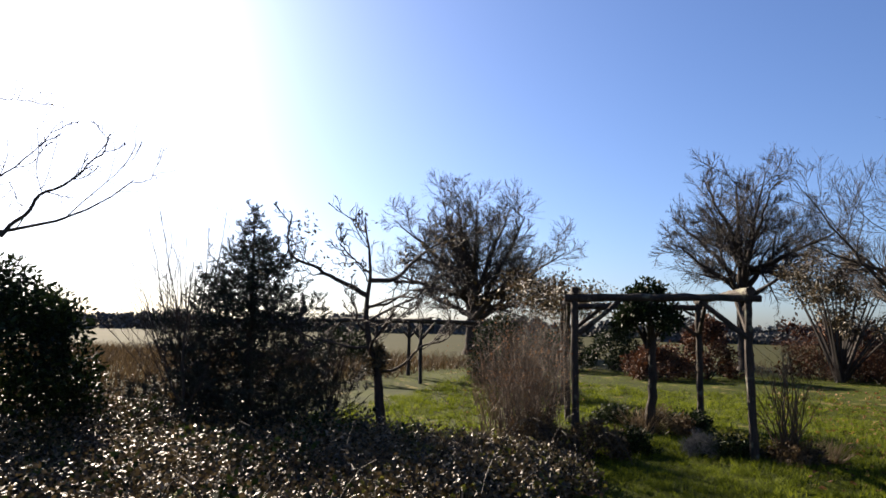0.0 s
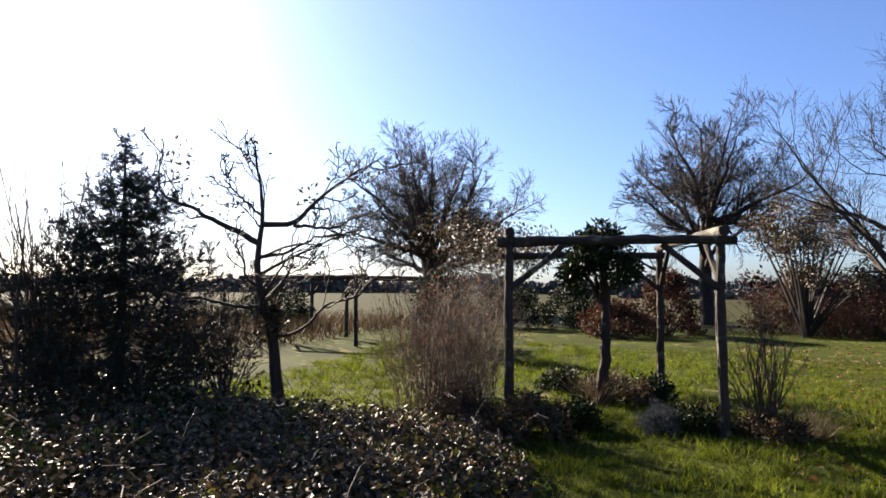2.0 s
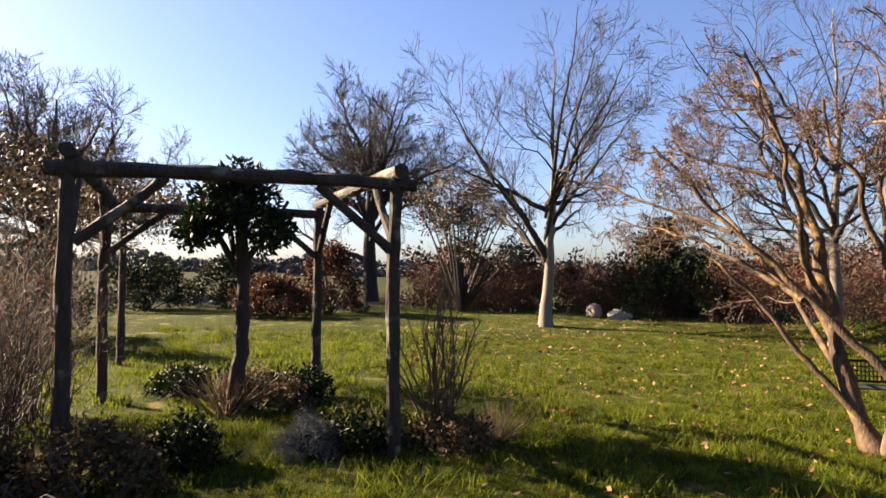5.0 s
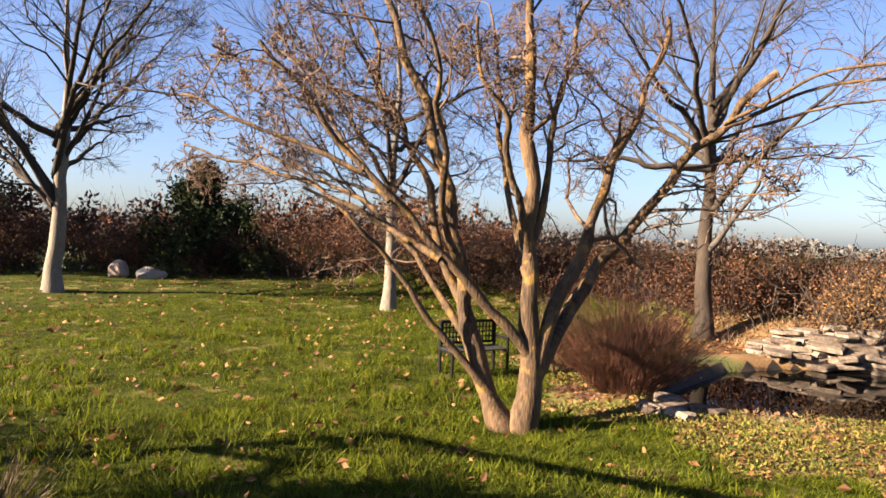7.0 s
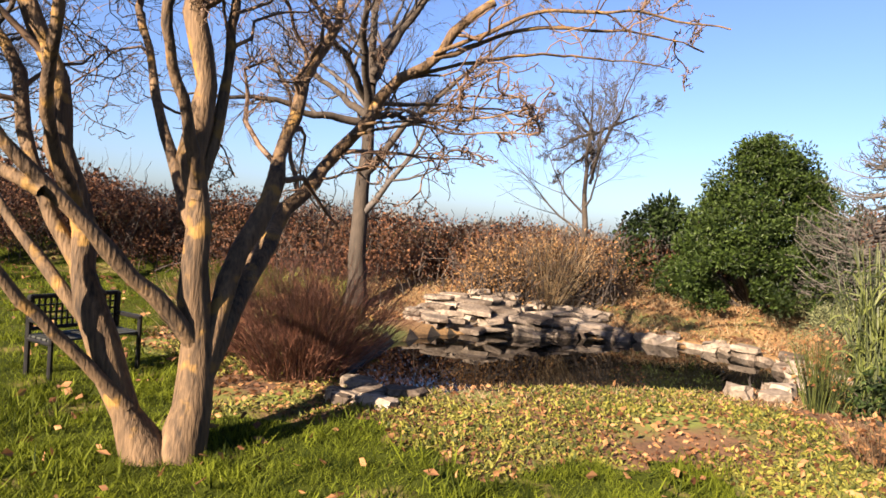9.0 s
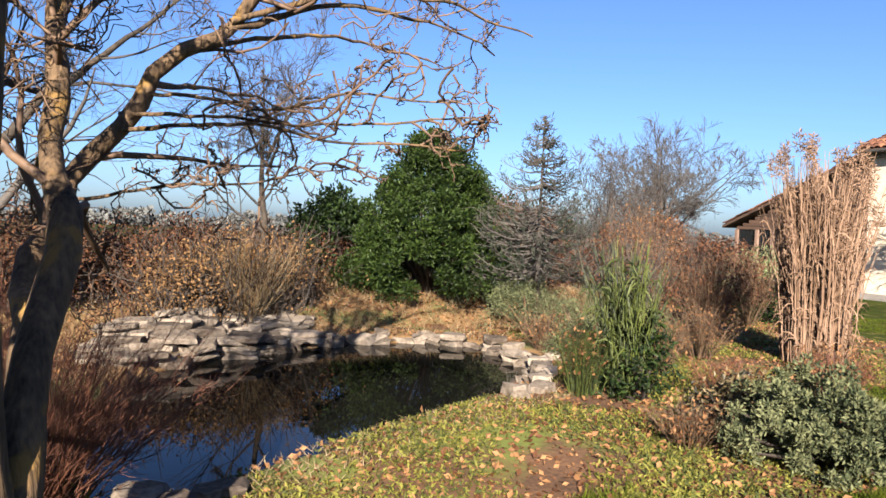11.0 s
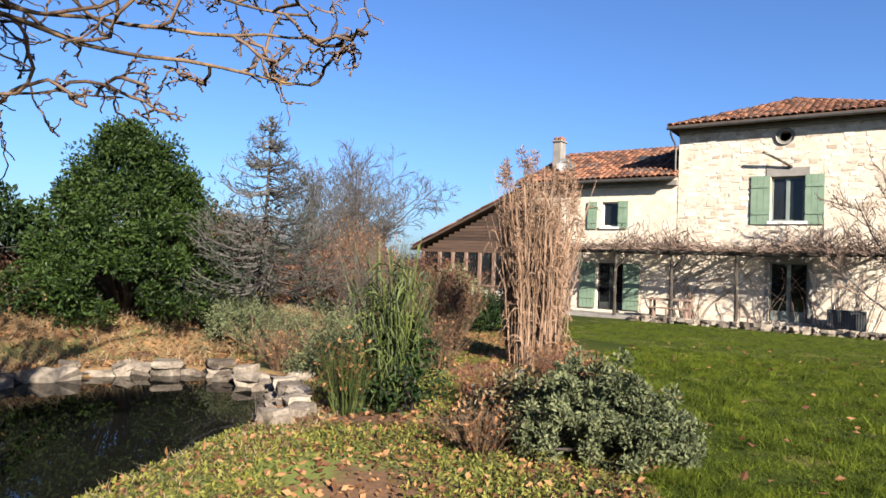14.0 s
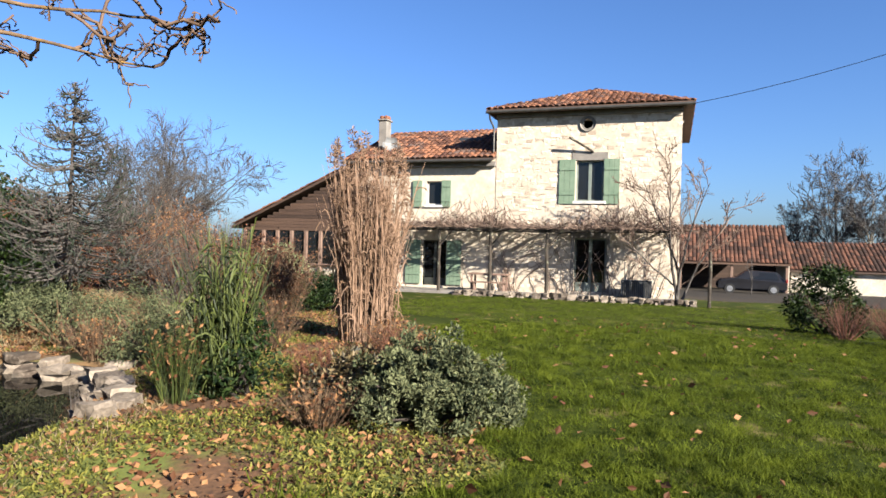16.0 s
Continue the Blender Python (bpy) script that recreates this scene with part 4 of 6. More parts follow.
willow_limbs.append(([(0.07, 0.06, 1.46), (-0.02, 0.06, 1.76), (-0.15, 0.13, 2.02), (-0.22, 0.12, 2.32), (-0.24, 0.05, 2.48), (-0.39, 0.19, 2.62), (-0.48, 0.22, 2.87), (-0.52, 0.18, 3.17)], 0.036, 0.014))
willow_limbs.append(([(0.07, 0.05, 1.38), (0.2, 0.02, 1.78), (0.32, 0.06, 2.37), (0.51, 0, 2.95), (0.67, 0, 3.36), (0.85, -0.05, 3.88)], 0.036, 0.014))
willow_limbs.append(([(0.07, -0.02, 0.4), (0.2, -0.08, 0.64), (0.6, -0.06, 0.98), (1.15, -0.02, 1.35), (1.58, -0.13, 1.7), (1.64, -0.36, 2.08), (1.68, -0.6, 2.38), (1.7, -0.85, 2.6), (1.7, -1.3, 3.1)], 0.072, 0.034))
willow_limbs.append(([(1.7, -0.85, 2.6), (1.95, -1.7, 2.95), (2.2, -2.5, 3.0), (2.3, -3.0, 2.9)], 0.022, 0.006))
willow_limbs.append(([(1.7, -0.9, 2.65), (1.8, -1.7, 3.05), (1.85, -2.5, 3.05), (1.9, -3.1, 2.95)], 0.02, 0.006))
willow_limbs.append(([(1.66, -0.5, 2.25), (2.4, -0.8, 2.4), (3.0, -1.3, 2.5), (3.4, -1.8, 2.5)], 0.02, 0.006))
willow_limbs.append(([(1.68, -0.7, 2.48), (2.3, -1.6, 2.8), (2.7, -2.4, 2.85), (2.9, -2.9, 2.8)], 0.018, 0.005))
willow_limbs.append(([(-0.18, 0.52, 1.2), (-0.5, 0.5, 1.7), (-0.7, 0.3, 2.3), (-1.0, 0.2, 3.0), (-1.2, 0.3, 3.6)], 0.036, 0.012))
willow_limbs.append(([(0.07, 0.04, 1.2), (0.3, 0.4, 1.7), (0.5, 0.7, 2.4), (0.8, 0.9, 3.2), (0.9, 1.1, 3.9)], 0.036, 0.012))
willow_limbs.append(([(-0.54, 0.47, 1.37), (-0.7, 1.1, 1.7), (-0.85, 1.75, 2.0), (-1.1, 2.4, 2.2), (-1.4, 3.0, 2.35)], 0.03, 0.01))
willow_limbs.append(([(-1.02, 0.88, 2.03), (-1.3, 1.3, 2.2), (-1.55, 1.7, 2.35), (-1.8, 2.1, 2.55), (-2.0, 2.5, 2.6)], 0.024, 0.008))
willow_limbs.append(([(-0.15, 1.5, 2.7), (-0.5, 1.9, 2.9), (-0.9, 2.3, 3.1), (-1.2, 2.8, 3.2)], 0.024, 0.008))
willow_limbs.append(([(-0.86, 0.74, 1.81), (-1.0, 1.2, 2.3), (-1.05, 1.6, 2.8), (-1.2, 2.0, 3.3)], 0.024, 0.008))
willow_limbs.append(([(1.62, -0.3, 1.98), (1.3, -0.68, 2.02), (0.98, -0.99, 1.97), (0.9, -1.16, 1.93), (0.79, -1.35, 1.91), (0.74, -1.44, 1.89), (0.62, -1.58, 1.92), (0.47, -1.75, 1.89)], 0.013, 0.004))
willow_limbs.append(([(1.64, -0.36, 2.08), (1.25, -0.8, 2.05), (0.91, -1.05, 1.99), (0.83, -1.21, 2.01), (0.72, -1.4, 2.01), (0.64, -1.51, 2), (0.53, -1.64, 2.06), (0.41, -1.78, 2.04)], 0.011, 0.004))
willow_limbs.append(([(1.66, -0.5, 2.2), (1.25, -0.85, 2.12), (0.92, -1.03, 2.05), (0.89, -1.11, 2.12), (0.75, -1.28, 2.15), (0.69, -1.39, 2.17), (0.6, -1.58, 2.05), (0.47, -1.74, 2.1)], 0.011, 0.004))
willow_limbs.append(([(1.5, -0.12, 1.62), (1.2, -0.6, 1.75), (0.98, -1, 1.79), (1.01, -1.1, 1.81), (1.04, -1.21, 1.86), (1.02, -1.34, 1.85)], 0.009, 0.003))
willow = bare_tree("willow", "twisted willow with two lichened trunks and corkscrew twigs", (*WB, gz(*WB)), willow_limbs,
          [dict(count=11, ratio=0.36, angle=48, up=0.05, wiggle=0.42, k=9, thin=0.42, sides=5, first=0.28, limit=0.006), dict(count=9, ratio=0.5, angle=55, up=0.02, wiggle=0.6, k=8, thin=0.5, sides=3, limit=0.004), dict(count=8, ratio=0.6, angle=55, up=-0.03, wiggle=0.7, k=7, sides=3, limit=0.0026)],
          (WILLOWBARK, WILLOWTWIG), seed=91, category="tree", sides=10, twist=0.0028, coil=0.03, gap=(5.2, 5.8, 1.3, 1.4), sparse_y=-1.2)

# red-stemmed shrub at the pond's end
stem_shrub("shrub", "rounded red-brown shrub of bare twigs by the pond", (8.45, 6.05, gz(8.45, 6.05)), 520, 1.25, 1.15, REDTWIG, seed=101, r=0.004, twigs=13, ratio=0.3, wig=0.3, out=1.3, base=0.35, angle=45)
stem_shrub("shrub", "beige dry shrub behind the red-brown one", (8.6, 7.0, gz(8.6, 7.0)), 160, 0.8, 0.6, STRAW, seed=102, r=0.004, twigs=5, out=0.5)
stem_shrub("shrub", "tall beige bare shrub behind the stone cascade", (13.1, 3.9, gz(13.1, 3.9)), 110, 1.35, 0.8, STRAW, seed=103, r=0.005, twigs=6)

# bench behind the willow
def bench(at, turn):
    root = thing("garden_bench", "black cast-iron garden bench with a lattice back behind the willow", "bench", at)
    root.rotation_euler = (0, 0, radians(turn))
    for s in (-0.55, 0.55):
        bm = bmesh.new()
        for a, b in (((s - 0.025, -0.22, 0), (s + 0.025, -0.17, 0.62)), ((s - 0.025, 0.2, 0), (s + 0.025, 0.26, 0.86)), ((s - 0.025, -0.22, 0.58), (s + 0.025, 0.24, 0.63)), ((s - 0.025, -0.22, 0.38), (s + 0.025, 0.24, 0.42))):
            box_bm(bm, a, b, 0.012)
        part("side", bm, IRON, root)
    for i in range(5):
        y = -0.2 + i * 0.095
        part("slat", box_mesh((-0.56, y, 0.42), (0.56, y + 0.07, 0.445)), SLATWOOD, root)
    bm = bmesh.new()
    box_bm(bm, (-0.56, 0.21, 0.82), (0.56, 0.25, 0.87), 0.01)
    box_bm(bm, (-0.56, 0.21, 0.48), (0.56, 0.25, 0.52), 0.01)
    for i in range(16):
        x = -0.52 + i * 0.068
        box_bm(bm, (x, 0.22, 0.5), (x + 0.018, 0.24, 0.84))
    for z in (0.58, 0.66, 0.74):
        box_bm(bm, (-0.55, 0.222, z), (0.55, 0.238, z + 0.018))
    part("backrest", bm, IRON, root)
    root.scale = (0.62, 0.7, 0.68)
    return root


bench((7.65, 7.45, gz(7.65, 7.45)), -22)

# ---- pond stones ----
srng = np.random.default_rng(111)
edging = thing("pond_edging", "low dry wall of flat pale stones round the pond", "stone wall", (0, 0, 0))


def lay(parent, x, y, z, w, d, h, turn, tilt=0.0, rough=0.12):
    ob = part("stone", stone_mesh(w, d, h, srng, None, rough), None, parent)
    ob.location, ob.rotation_euler = (x, y, z), (srng.normal() * 0.05 + tilt, srng.normal() * 0.05, turn)
    return ob


loop = np.array(POND + POND[:1])
seg = np.linalg.norm(np.diff(loop, axis=0), axis=1)
acc = np.r_[0, np.cumsum(seg)]
s = acc[5]
while s < acc[12]:
    x, y = np.interp(s, acc, loop[:, 0]), np.interp(s, acc, loop[:, 1])
    i = int(np.clip(np.searchsorted(acc, s) - 1, 0, len(seg) - 1))
    ang = math.atan2(*(loop[i + 1] - loop[i])[::-1])
    w = srng.uniform(0.2, 0.48)
    near = s < acc[7]
    lay(edging, x + srng.normal() * 0.05, y + srng.normal() * 0.05, -0.2, w * srng.uniform(0.9, 1.15), srng.uniform(0.2, 0.36), srng.uniform(0.15, 0.24), ang + srng.normal() * 0.25, srng.normal() * 0.08, 0.2)
    if srng.random() < 0.35:
        lay(edging, x + srng.normal() * 0.08, y + srng.normal() * 0.08, -0.01, w * srng.uniform(0.6, 1.0), srng.uniform(0.22, 0.34), srng.uniform(0.05, 0.09), ang + srng.normal() * 0.2)
    if near:
        lay(edging, x - 0.25, y + srng.normal() * 0.1, -0.04, srng.uniform(0.2, 0.36), srng.uniform(0.18, 0.3), srng.uniform(0.1, 0.16), srng.random() * 3)
    s += w * 0.78
cascade = thing("stone_cascade", "heap of flat stones stepped up behind the pond", "rockery", (0, 0, 0))
for step in range(4):
    for i in range(9):
        y = 5.5 - i * 0.27 + srng.normal() * 0.05
        shore = 12.15 + 0.45 * (4.4 - y)
        heap = 0.09 + 0.035 * step + 0.085 * step * math.exp(-(((y - 4.8) / 0.5) ** 2))
        z = -0.13
        while z < heap * srng.uniform(0.8, 1.1):
            h = srng.uniform(0.045, 0.09)
            lay(cascade, shore + step * 0.23 + srng.normal() * 0.06, y + srng.normal() * 0.06, z, srng.uniform(0.3, 0.66), srng.uniform(0.26, 0.46), h, 1.35 + srng.normal() * 0.4, srng.normal() * 0.1)
            z += h * 0.85
for i in range(9):
    a = srng.uniform((7.7, 5.0), (8.2, 5.5))
    lay(edging, a[0], a[1], -0.06, 0.3, 0.22, 0.1, srng.random() * 3)

# ---- planting between pond and house ----
leaf_shrub("shrub", "large cone-shaped glossy green laurel", (14.3, 0.6, gz(14.3, 0.6) - 0.1), np.array([[1.55 * (1 - t**1.6) ** 0.68 * math.cos(a) * q, 1.55 * (1 - t**1.6) ** 0.68 * math.sin(a) * q, 0.12 + 2.6 * t + 0.08 * math.sin(5 * a)] for t, a, q in zip(crng.random(260), crng.random(260) * 6.283, crng.uniform(0.55, 1.06, 260))]), crng.uniform(0.12, 0.3, 260), 80000, 0.065, LAURELLEAF, seed=121, stems=12)
leaf_shrub("shrub", "dark evergreen shrub on the bank", (15.6, 1.9, gz(15.6, 1.9)), dome(30, 0.9, 0.9, 1.35, crng, 0.2), 0.3, 6000, 0.1, DARKLEAF, seed=122)
conifer("young half-bare larch with fine layered twigs", (12.5, -0.35, gz(12.5, -0.35)), 3.25, 1.35, 210, 4500, 124, GREYTWIG, 0.04, 0.85)
leaf_shrub("juniper", "low spreading blue-green juniper", (13.3, -0.2, gz(13.3, -0.2)), dome(46, 1.0, 0.75, 0.62, crng, 0.08), 0.17, 9000, 0.06, SAGE, seed=125, slim=0.2)
for k, (x, y, rx, h) in enumerate(((12.1, 0.1, 0.7, 0.6), (11.2, -0.1, 0.55, 0.55), (11.6, -0.9, 0.7, 0.7), (10.6, -0.6, 0.5, 0.5), (10.3, 0.5, 0.45, 0.4))):
    leaf_shrub("shrub", "low grey-green heathery shrub beside the pond", (x, y, gz(x, y)), dome(30, rx, rx, h, crng, 0.05), 0.16, 3000, 0.05, SAGE, seed=130 + k, slim=0.25, stem=ROSETWIG)
    stem_shrub("shrub", "low russet twiggy shrub beside the pond", (x - 0.35, y - 0.3, gz(x - 0.35, y - 0.3)), 90, h * 1.1, rx * 0.8, ROSETWIG, seed=140 + k, r=0.004, twigs=5, out=0.5)
for k, (x, y, h) in enumerate(((12.3, -2.2, 1.7), (13.6, -3.6, 2.0), (11.3, -2.7, 1.5), (15.0, -5.0, 2.3), (11.9, -4.4, 1.5), (16.5, -3.0, 2.0))):
    stem_shrub("shrub", "tall bare brown shrub behind the bed", (x, y, gz(x, y)), 90, h, h * 0.45, ROSETWIG if k % 3 else GREYTWIG, seed=150 + k, r=0.007, twigs=8, leaves=(DEADLEAF if k % 2 else RUSSET, 1300, 0.05))
big_tree("bare round-crowned tree beyond the garden", (26, -17, -0.4), 7.0, 7.5, 0.16, 1.6, 161, (GREYTWIG, GREYTWIG), 10, fill=(6, 5, 5))
big_tree("bare round-crowned tree beyond the garden", (31, -22, -0.4), 7.5, 8.0, 0.16, 1.4, 162, (GREYTWIG, GREYTWIG), 10, fill=(6, 5, 5))
big_tree("bare bushy tree beyond the garden", (21, -9.5, -0.2), 4.8, 4.2, 0.1, 0.9, 163, (GREYTWIG, GREYTWIG), 9, fill=(6, 5, 4))

# green reed clump
def reed_clump(name, label, at, n, h, spread, mat, seed, w=0.012, plume=None, lean=0.2, droop=0.0, category="reeds"):
    rng = np.random.default_rng(seed)
    root = thing(name, label, category, at)
    az, rr = rng.random(n) * 6.283, rng.random(n) ** 0.5
    k = 7
    t = np.linspace(0, 1, k)
    hh = h * rng.uniform(0.55, 1.05, n)
    out = spread * rr
    x = np.cos(az)[:, None] * (out[:, None] * (0.55 + lean * t**1.5)) + rng.normal(size=(n, 1)) * 0.12 * t**2
    y = np.sin(az)[:, None] * (out[:, None] * (0.55 + lean * t**1.5)) + rng.normal(size=(n, 1)) * 0.12 * t**2
    P = np.stack([x, y, hh[:, None] * t * (1 - droop * t * rng.random((n, 1)))], -1)
    P[:, 1:] += np.cumsum(rng.normal(size=P[:, 1:].shape) * 0.012, 1)
    R = np.linspace(1, 0.35, k)[None] * w * 0.5 * rng.uniform(0.6, 1.4, (n, 1))
    tagged(part("branchwork", np_mesh("branchwork", *tubes(P, R, 3), mat), None, root), kind="stuff")
    m = n * 3
    i = rng.integers(0, n, m)
    j = rng.integers(1, k - 1, m)
    d = rng.normal(size=(m, 3)) + np.array([0, 0, 0.3])
    d /= np.linalg.norm(d, axis=1, keepdims=True)
    LP = np.stack([P[i, j] + d * a + np.array([0, 0, -b]) for a, b in ((0, 0), (0.07, -0.05), (0.14, -0.04), (0.2, 0.04))], 1)
    part("foliage", np_mesh("foliage", *tubes(LP, np.array([0.006, 0.008, 0.006, 0.001])[None] * np.ones((m, 1)), 3), mat), None, root)
    if plume:
        tip = P[:plume, -1]
        c = np.repeat(tip, 5, 0) + np.tile(np.linspace(0, 0.2, 5)[:, None] * np.array([0.15, 0, 1.0]), (len(tip), 1))
        part("plume_mass", np_mesh("plume_mass", *blobs_of_leaves(c, 0.045, plume * 90, 0.06, rng, 0.25, lift=0.5), mat), None, root, "feathery beige seed plumes")
    return root


reed_clump("reeds", "clump of upright green reeds at the pond's end", (8.85, 1.35, gz(8.85, 1.35)), 150, 1.4, 0.27, REED, 171, 0.014, lean=0.7)
reed_clump("silver_grass", "tall clump of dry silver grass with plumes", (9.15, -2.0, gz(9.15, -2.0)), 560, 2.4, 0.66, MISC, 172, 0.016, 60, 0.3, category="ornamental grass")
sg = np.random.default_rng(670)
lumps = [(0, 0, 0.6, 0.5), (-0.42, 0.1, 0.36, 0.36), (0.4, 0.15, 0.4, 0.42), (0.1, -0.42, 0.42, 0.4), (-0.3, -0.35, 0.36, 0.3), (0.15, 0.4, 0.4, 0.44), (0.55, -0.25, 0.28, 0.26), (-0.15, 0.2, 0.34, 0.6), (0.25, 0.0, 0.3, 0.62)]
sc = np.concatenate([dome(34, r * 0.88, r * 0.88, h, sg, 0.02, jitter=0.16) + np.array([x * 0.88, y * 0.88, 0]) for x, y, r, h in lumps])
leaf_shrub("shrub", "broad rounded grey-green sage bush by the lawn", (6.95, 1.3, gz(6.95, 1.3)), sc, sg.uniform(0.035, 0.09, len(sc)), 30000, 0.038, SAGE, seed=173, slim=0.45, lift=0.5, stems=20)
leaf_shrub("shrub", "dark leafy growth at the foot of the reeds", (8.75, 1.25, gz(8.75, 1.25)), dome(50, 0.36, 0.36, 0.6, sg, 0.03), 0.1, 1300, 0.06, DARKLEAF, seed=174)
leaf_shrub("shrub", "leafy green shrub growing among the reeds", (8.9, 1.2, gz(8.9, 1.2)), dome(40, 0.3, 0.3, 1.0, sg, 0.1), 0.08, 900, 0.06, LAURELLEAF, seed=177)
leaf_shrub("shrub", "low dark twiggy shrub beside the sage bush", (7.6, 1.35, gz(7.6, 1.35)), dome(40, 0.4, 0.4, 0.4, crng, 0.03), 0.14, 3200, 0.05, BRAMBLE, seed=174)
leaf_shrub("shrub", "rounded variegated yellow-green shrub", (15.8, -10.0, gz(15.8, -10)), dome(36, 0.85, 0.85, 1.3, crng, 0.1), 0.25, 6000, 0.08, VARIEG, seed=175)
leaf_shrub("hedge", "low clipped dark green hedge before the house", (14.2, -9.4, gz(14.2, -9.4)), dome(40, 1.4, 0.8, 0.6, crng, 0.05), 0.22, 6000, 0.07, DARKLEAF, seed=176, category="hedge")
leaf_shrub("hedge", "low clipped dark green hedge before the house", (12.2, -6.0, gz(12.2, -6)), dome(40, 1.1, 0.8, 0.6, crng, 0.05), 0.22, 6000, 0.07, DARKLEAF, seed=177, category="hedge")

for k, (x, y, hgt, w, m) in enumerate(((8.3, 0.6, 0.5, 0.4, REDTWIG), (9.5, 0.3, 0.6, 0.45, ROSETWIG), (8.0, -0.5, 0.5, 0.4, REDTWIG), (9.9, -0.9, 0.7, 0.5, ROSETWIG), (7.6, 1.9, 0.35, 0.35, ROSETWIG), (8.5, -1.2, 0.45, 0.4, ROSETWIG), (10.9, 0.7, 0.5, 0.4, ROSETWIG), (7.5, 0.9, 0.5, 0.35, REDTWIG), (9.2, 0.9, 0.8, 0.35, ROSETWIG), (9.0, 1.7, 0.7, 0.3, REED))):
    stem_shrub("shrub", "low brown twiggy perennial in the leaf-covered bed", (x, y, gz(x, y)), 110, hgt, w, m, seed=180 + k, r=0.0045, twigs=6, out=0.5, leaves=(DEADLEAF, 260, 0.045))
for k, (x, y, rx, hgt, m) in enumerate(((17.5, -2.5, 1.4, 1.7, RUSSET), (16.2, -5.5, 1.4, 1.6, RUSSET), (19.5, -5.5, 1.8, 2.2, DARKLEAF), (14.2, -6.2, 1.2, 1.4, RUSSET), (18.3, -8.8, 1.6, 2.0, RUSSET), (15.0, -1.6, 1.0, 1.3, RUSSET), (22, -12, 2.0, 2.4, DARKLEAF))):
    leaf_shrub("shrub", "brown half-bare shrub in the boundary planting", (x, y, gz(x, y)), dome(70, rx, rx, hgt, crng, 0.1), 0.3, 7000, 0.085, m, seed=190 + k, stems=10)
    stem_shrub("shrub", "tall bare shrub in the boundary planting", (x + 0.4, y + 0.3, gz(x + 0.4, y + 0.3)), 80, hgt * 1.35, rx, GREYTWIG if k % 2 else ROSETWIG, seed=290 + k, r=0.01, twigs=9, ratio=0.5)


# ---- house ----
WALLM = material("rendered_stone_wall", (0.297, 0.247, 0.189), (0.459, 0.394, 0.31), 1.4, 0.9, 0.8, 7, spots=((0.363, 0.304, 0.238), 1.6, 0.25))
STONEWALL = material("lime_stone_wall", (0.282, 0.233, 0.181), (0.438, 0.376, 0.298), 2.0, 0.9, 0.8, 9, spots=((0.33, 0.277, 0.218), 2.4, 0.3))
WALLROUGH = material("field_stones", (0.251, 0.201, 0.153), (0.459, 0.394, 0.315), 2.2, 0.9, 0.8, 12, per_island=0.55)
QUOIN = material("grey_dressed_stone", (0.0974, 0.0865, 0.0773), (0.186, 0.169, 0.15), 3, 0.85, 0.4, 40)
TILE = material("clay_roof_tiles", (0.0444, 0.0177, 0.0106), (0.16, 0.0685, 0.0354), 1.2, 0.85, 0.4, 14, per_island=0.6, spots=((0.0594, 0.0396, 0.033), 1.1, 0.35))
SHUTTER = material("green_shutter_paint", (0.0798, 0.12, 0.0804), (0.139, 0.18, 0.126), 3, 0.55, 0.15, 50)
FRAMEG = material("grey_green_frame_paint", (0.089, 0.106, 0.0932), (0.15, 0.169, 0.15), 3, 0.5, 0.1, 40)
WHITEP = material("white_reveal_paint", (0.344, 0.322, 0.288), (0.454, 0.438, 0.41), 3, 0.7, 0.2, 30)
PLANK = material("dark_timber_cladding", (0.0244, 0.0146, 0.0106), (0.0712, 0.0422, 0.0288), 2, 0.8, 0.5, 30, stretch=(0.2, 1, 4), per_object=0.3)
POSTW = material("pinkish_timber", (0.089, 0.0533, 0.0399), (0.186, 0.124, 0.0932), 2, 0.8, 0.4, 30, stretch=(1, 1, 0.2))
# near black: the shade of unlit rooms is put into this colour
ROOM_SHADE = material("interior_shade", (0.00533, 0.00444, 0.00354), (0.0133, 0.0111, 0.0089), 2, 0.9, 0.1, 10)
ZINC = material("zinc_gutter", (0.0533, 0.0488, 0.0444), (0.111, 0.106, 0.0974), 4, 0.45, 0.1, 30, metal=0.7)
DISH = material("grey_dish", (0.0712, 0.0712, 0.0712), (0.124, 0.124, 0.124), 4, 0.5, 0.1, 30)
ACM = material("dark_grey_metal", (0.0222, 0.0244, 0.0288), (0.0444, 0.0488, 0.0554), 4, 0.5, 0.1, 30, metal=0.3)
VINE = material("vine_twigs", (0.0533, 0.0333, 0.0244), (0.16, 0.111, 0.084), 3, 0.8, 0, 20, per_island=0.5)
GLASS = bpy.data.materials.new("window_glass")
GLASS.use_nodes = True
gb = GLASS.node_tree.nodes["Principled BSDF"]
gb.inputs["Base Color"].default_value, gb.inputs["Roughness"].default_value = (0.02, 0.022, 0.024, 1), 0.03
gb.inputs["Transmission Weight"].default_value = 0.6
gb.inputs["Specular IOR Level"].default_value = 0.25
FY = -20.05


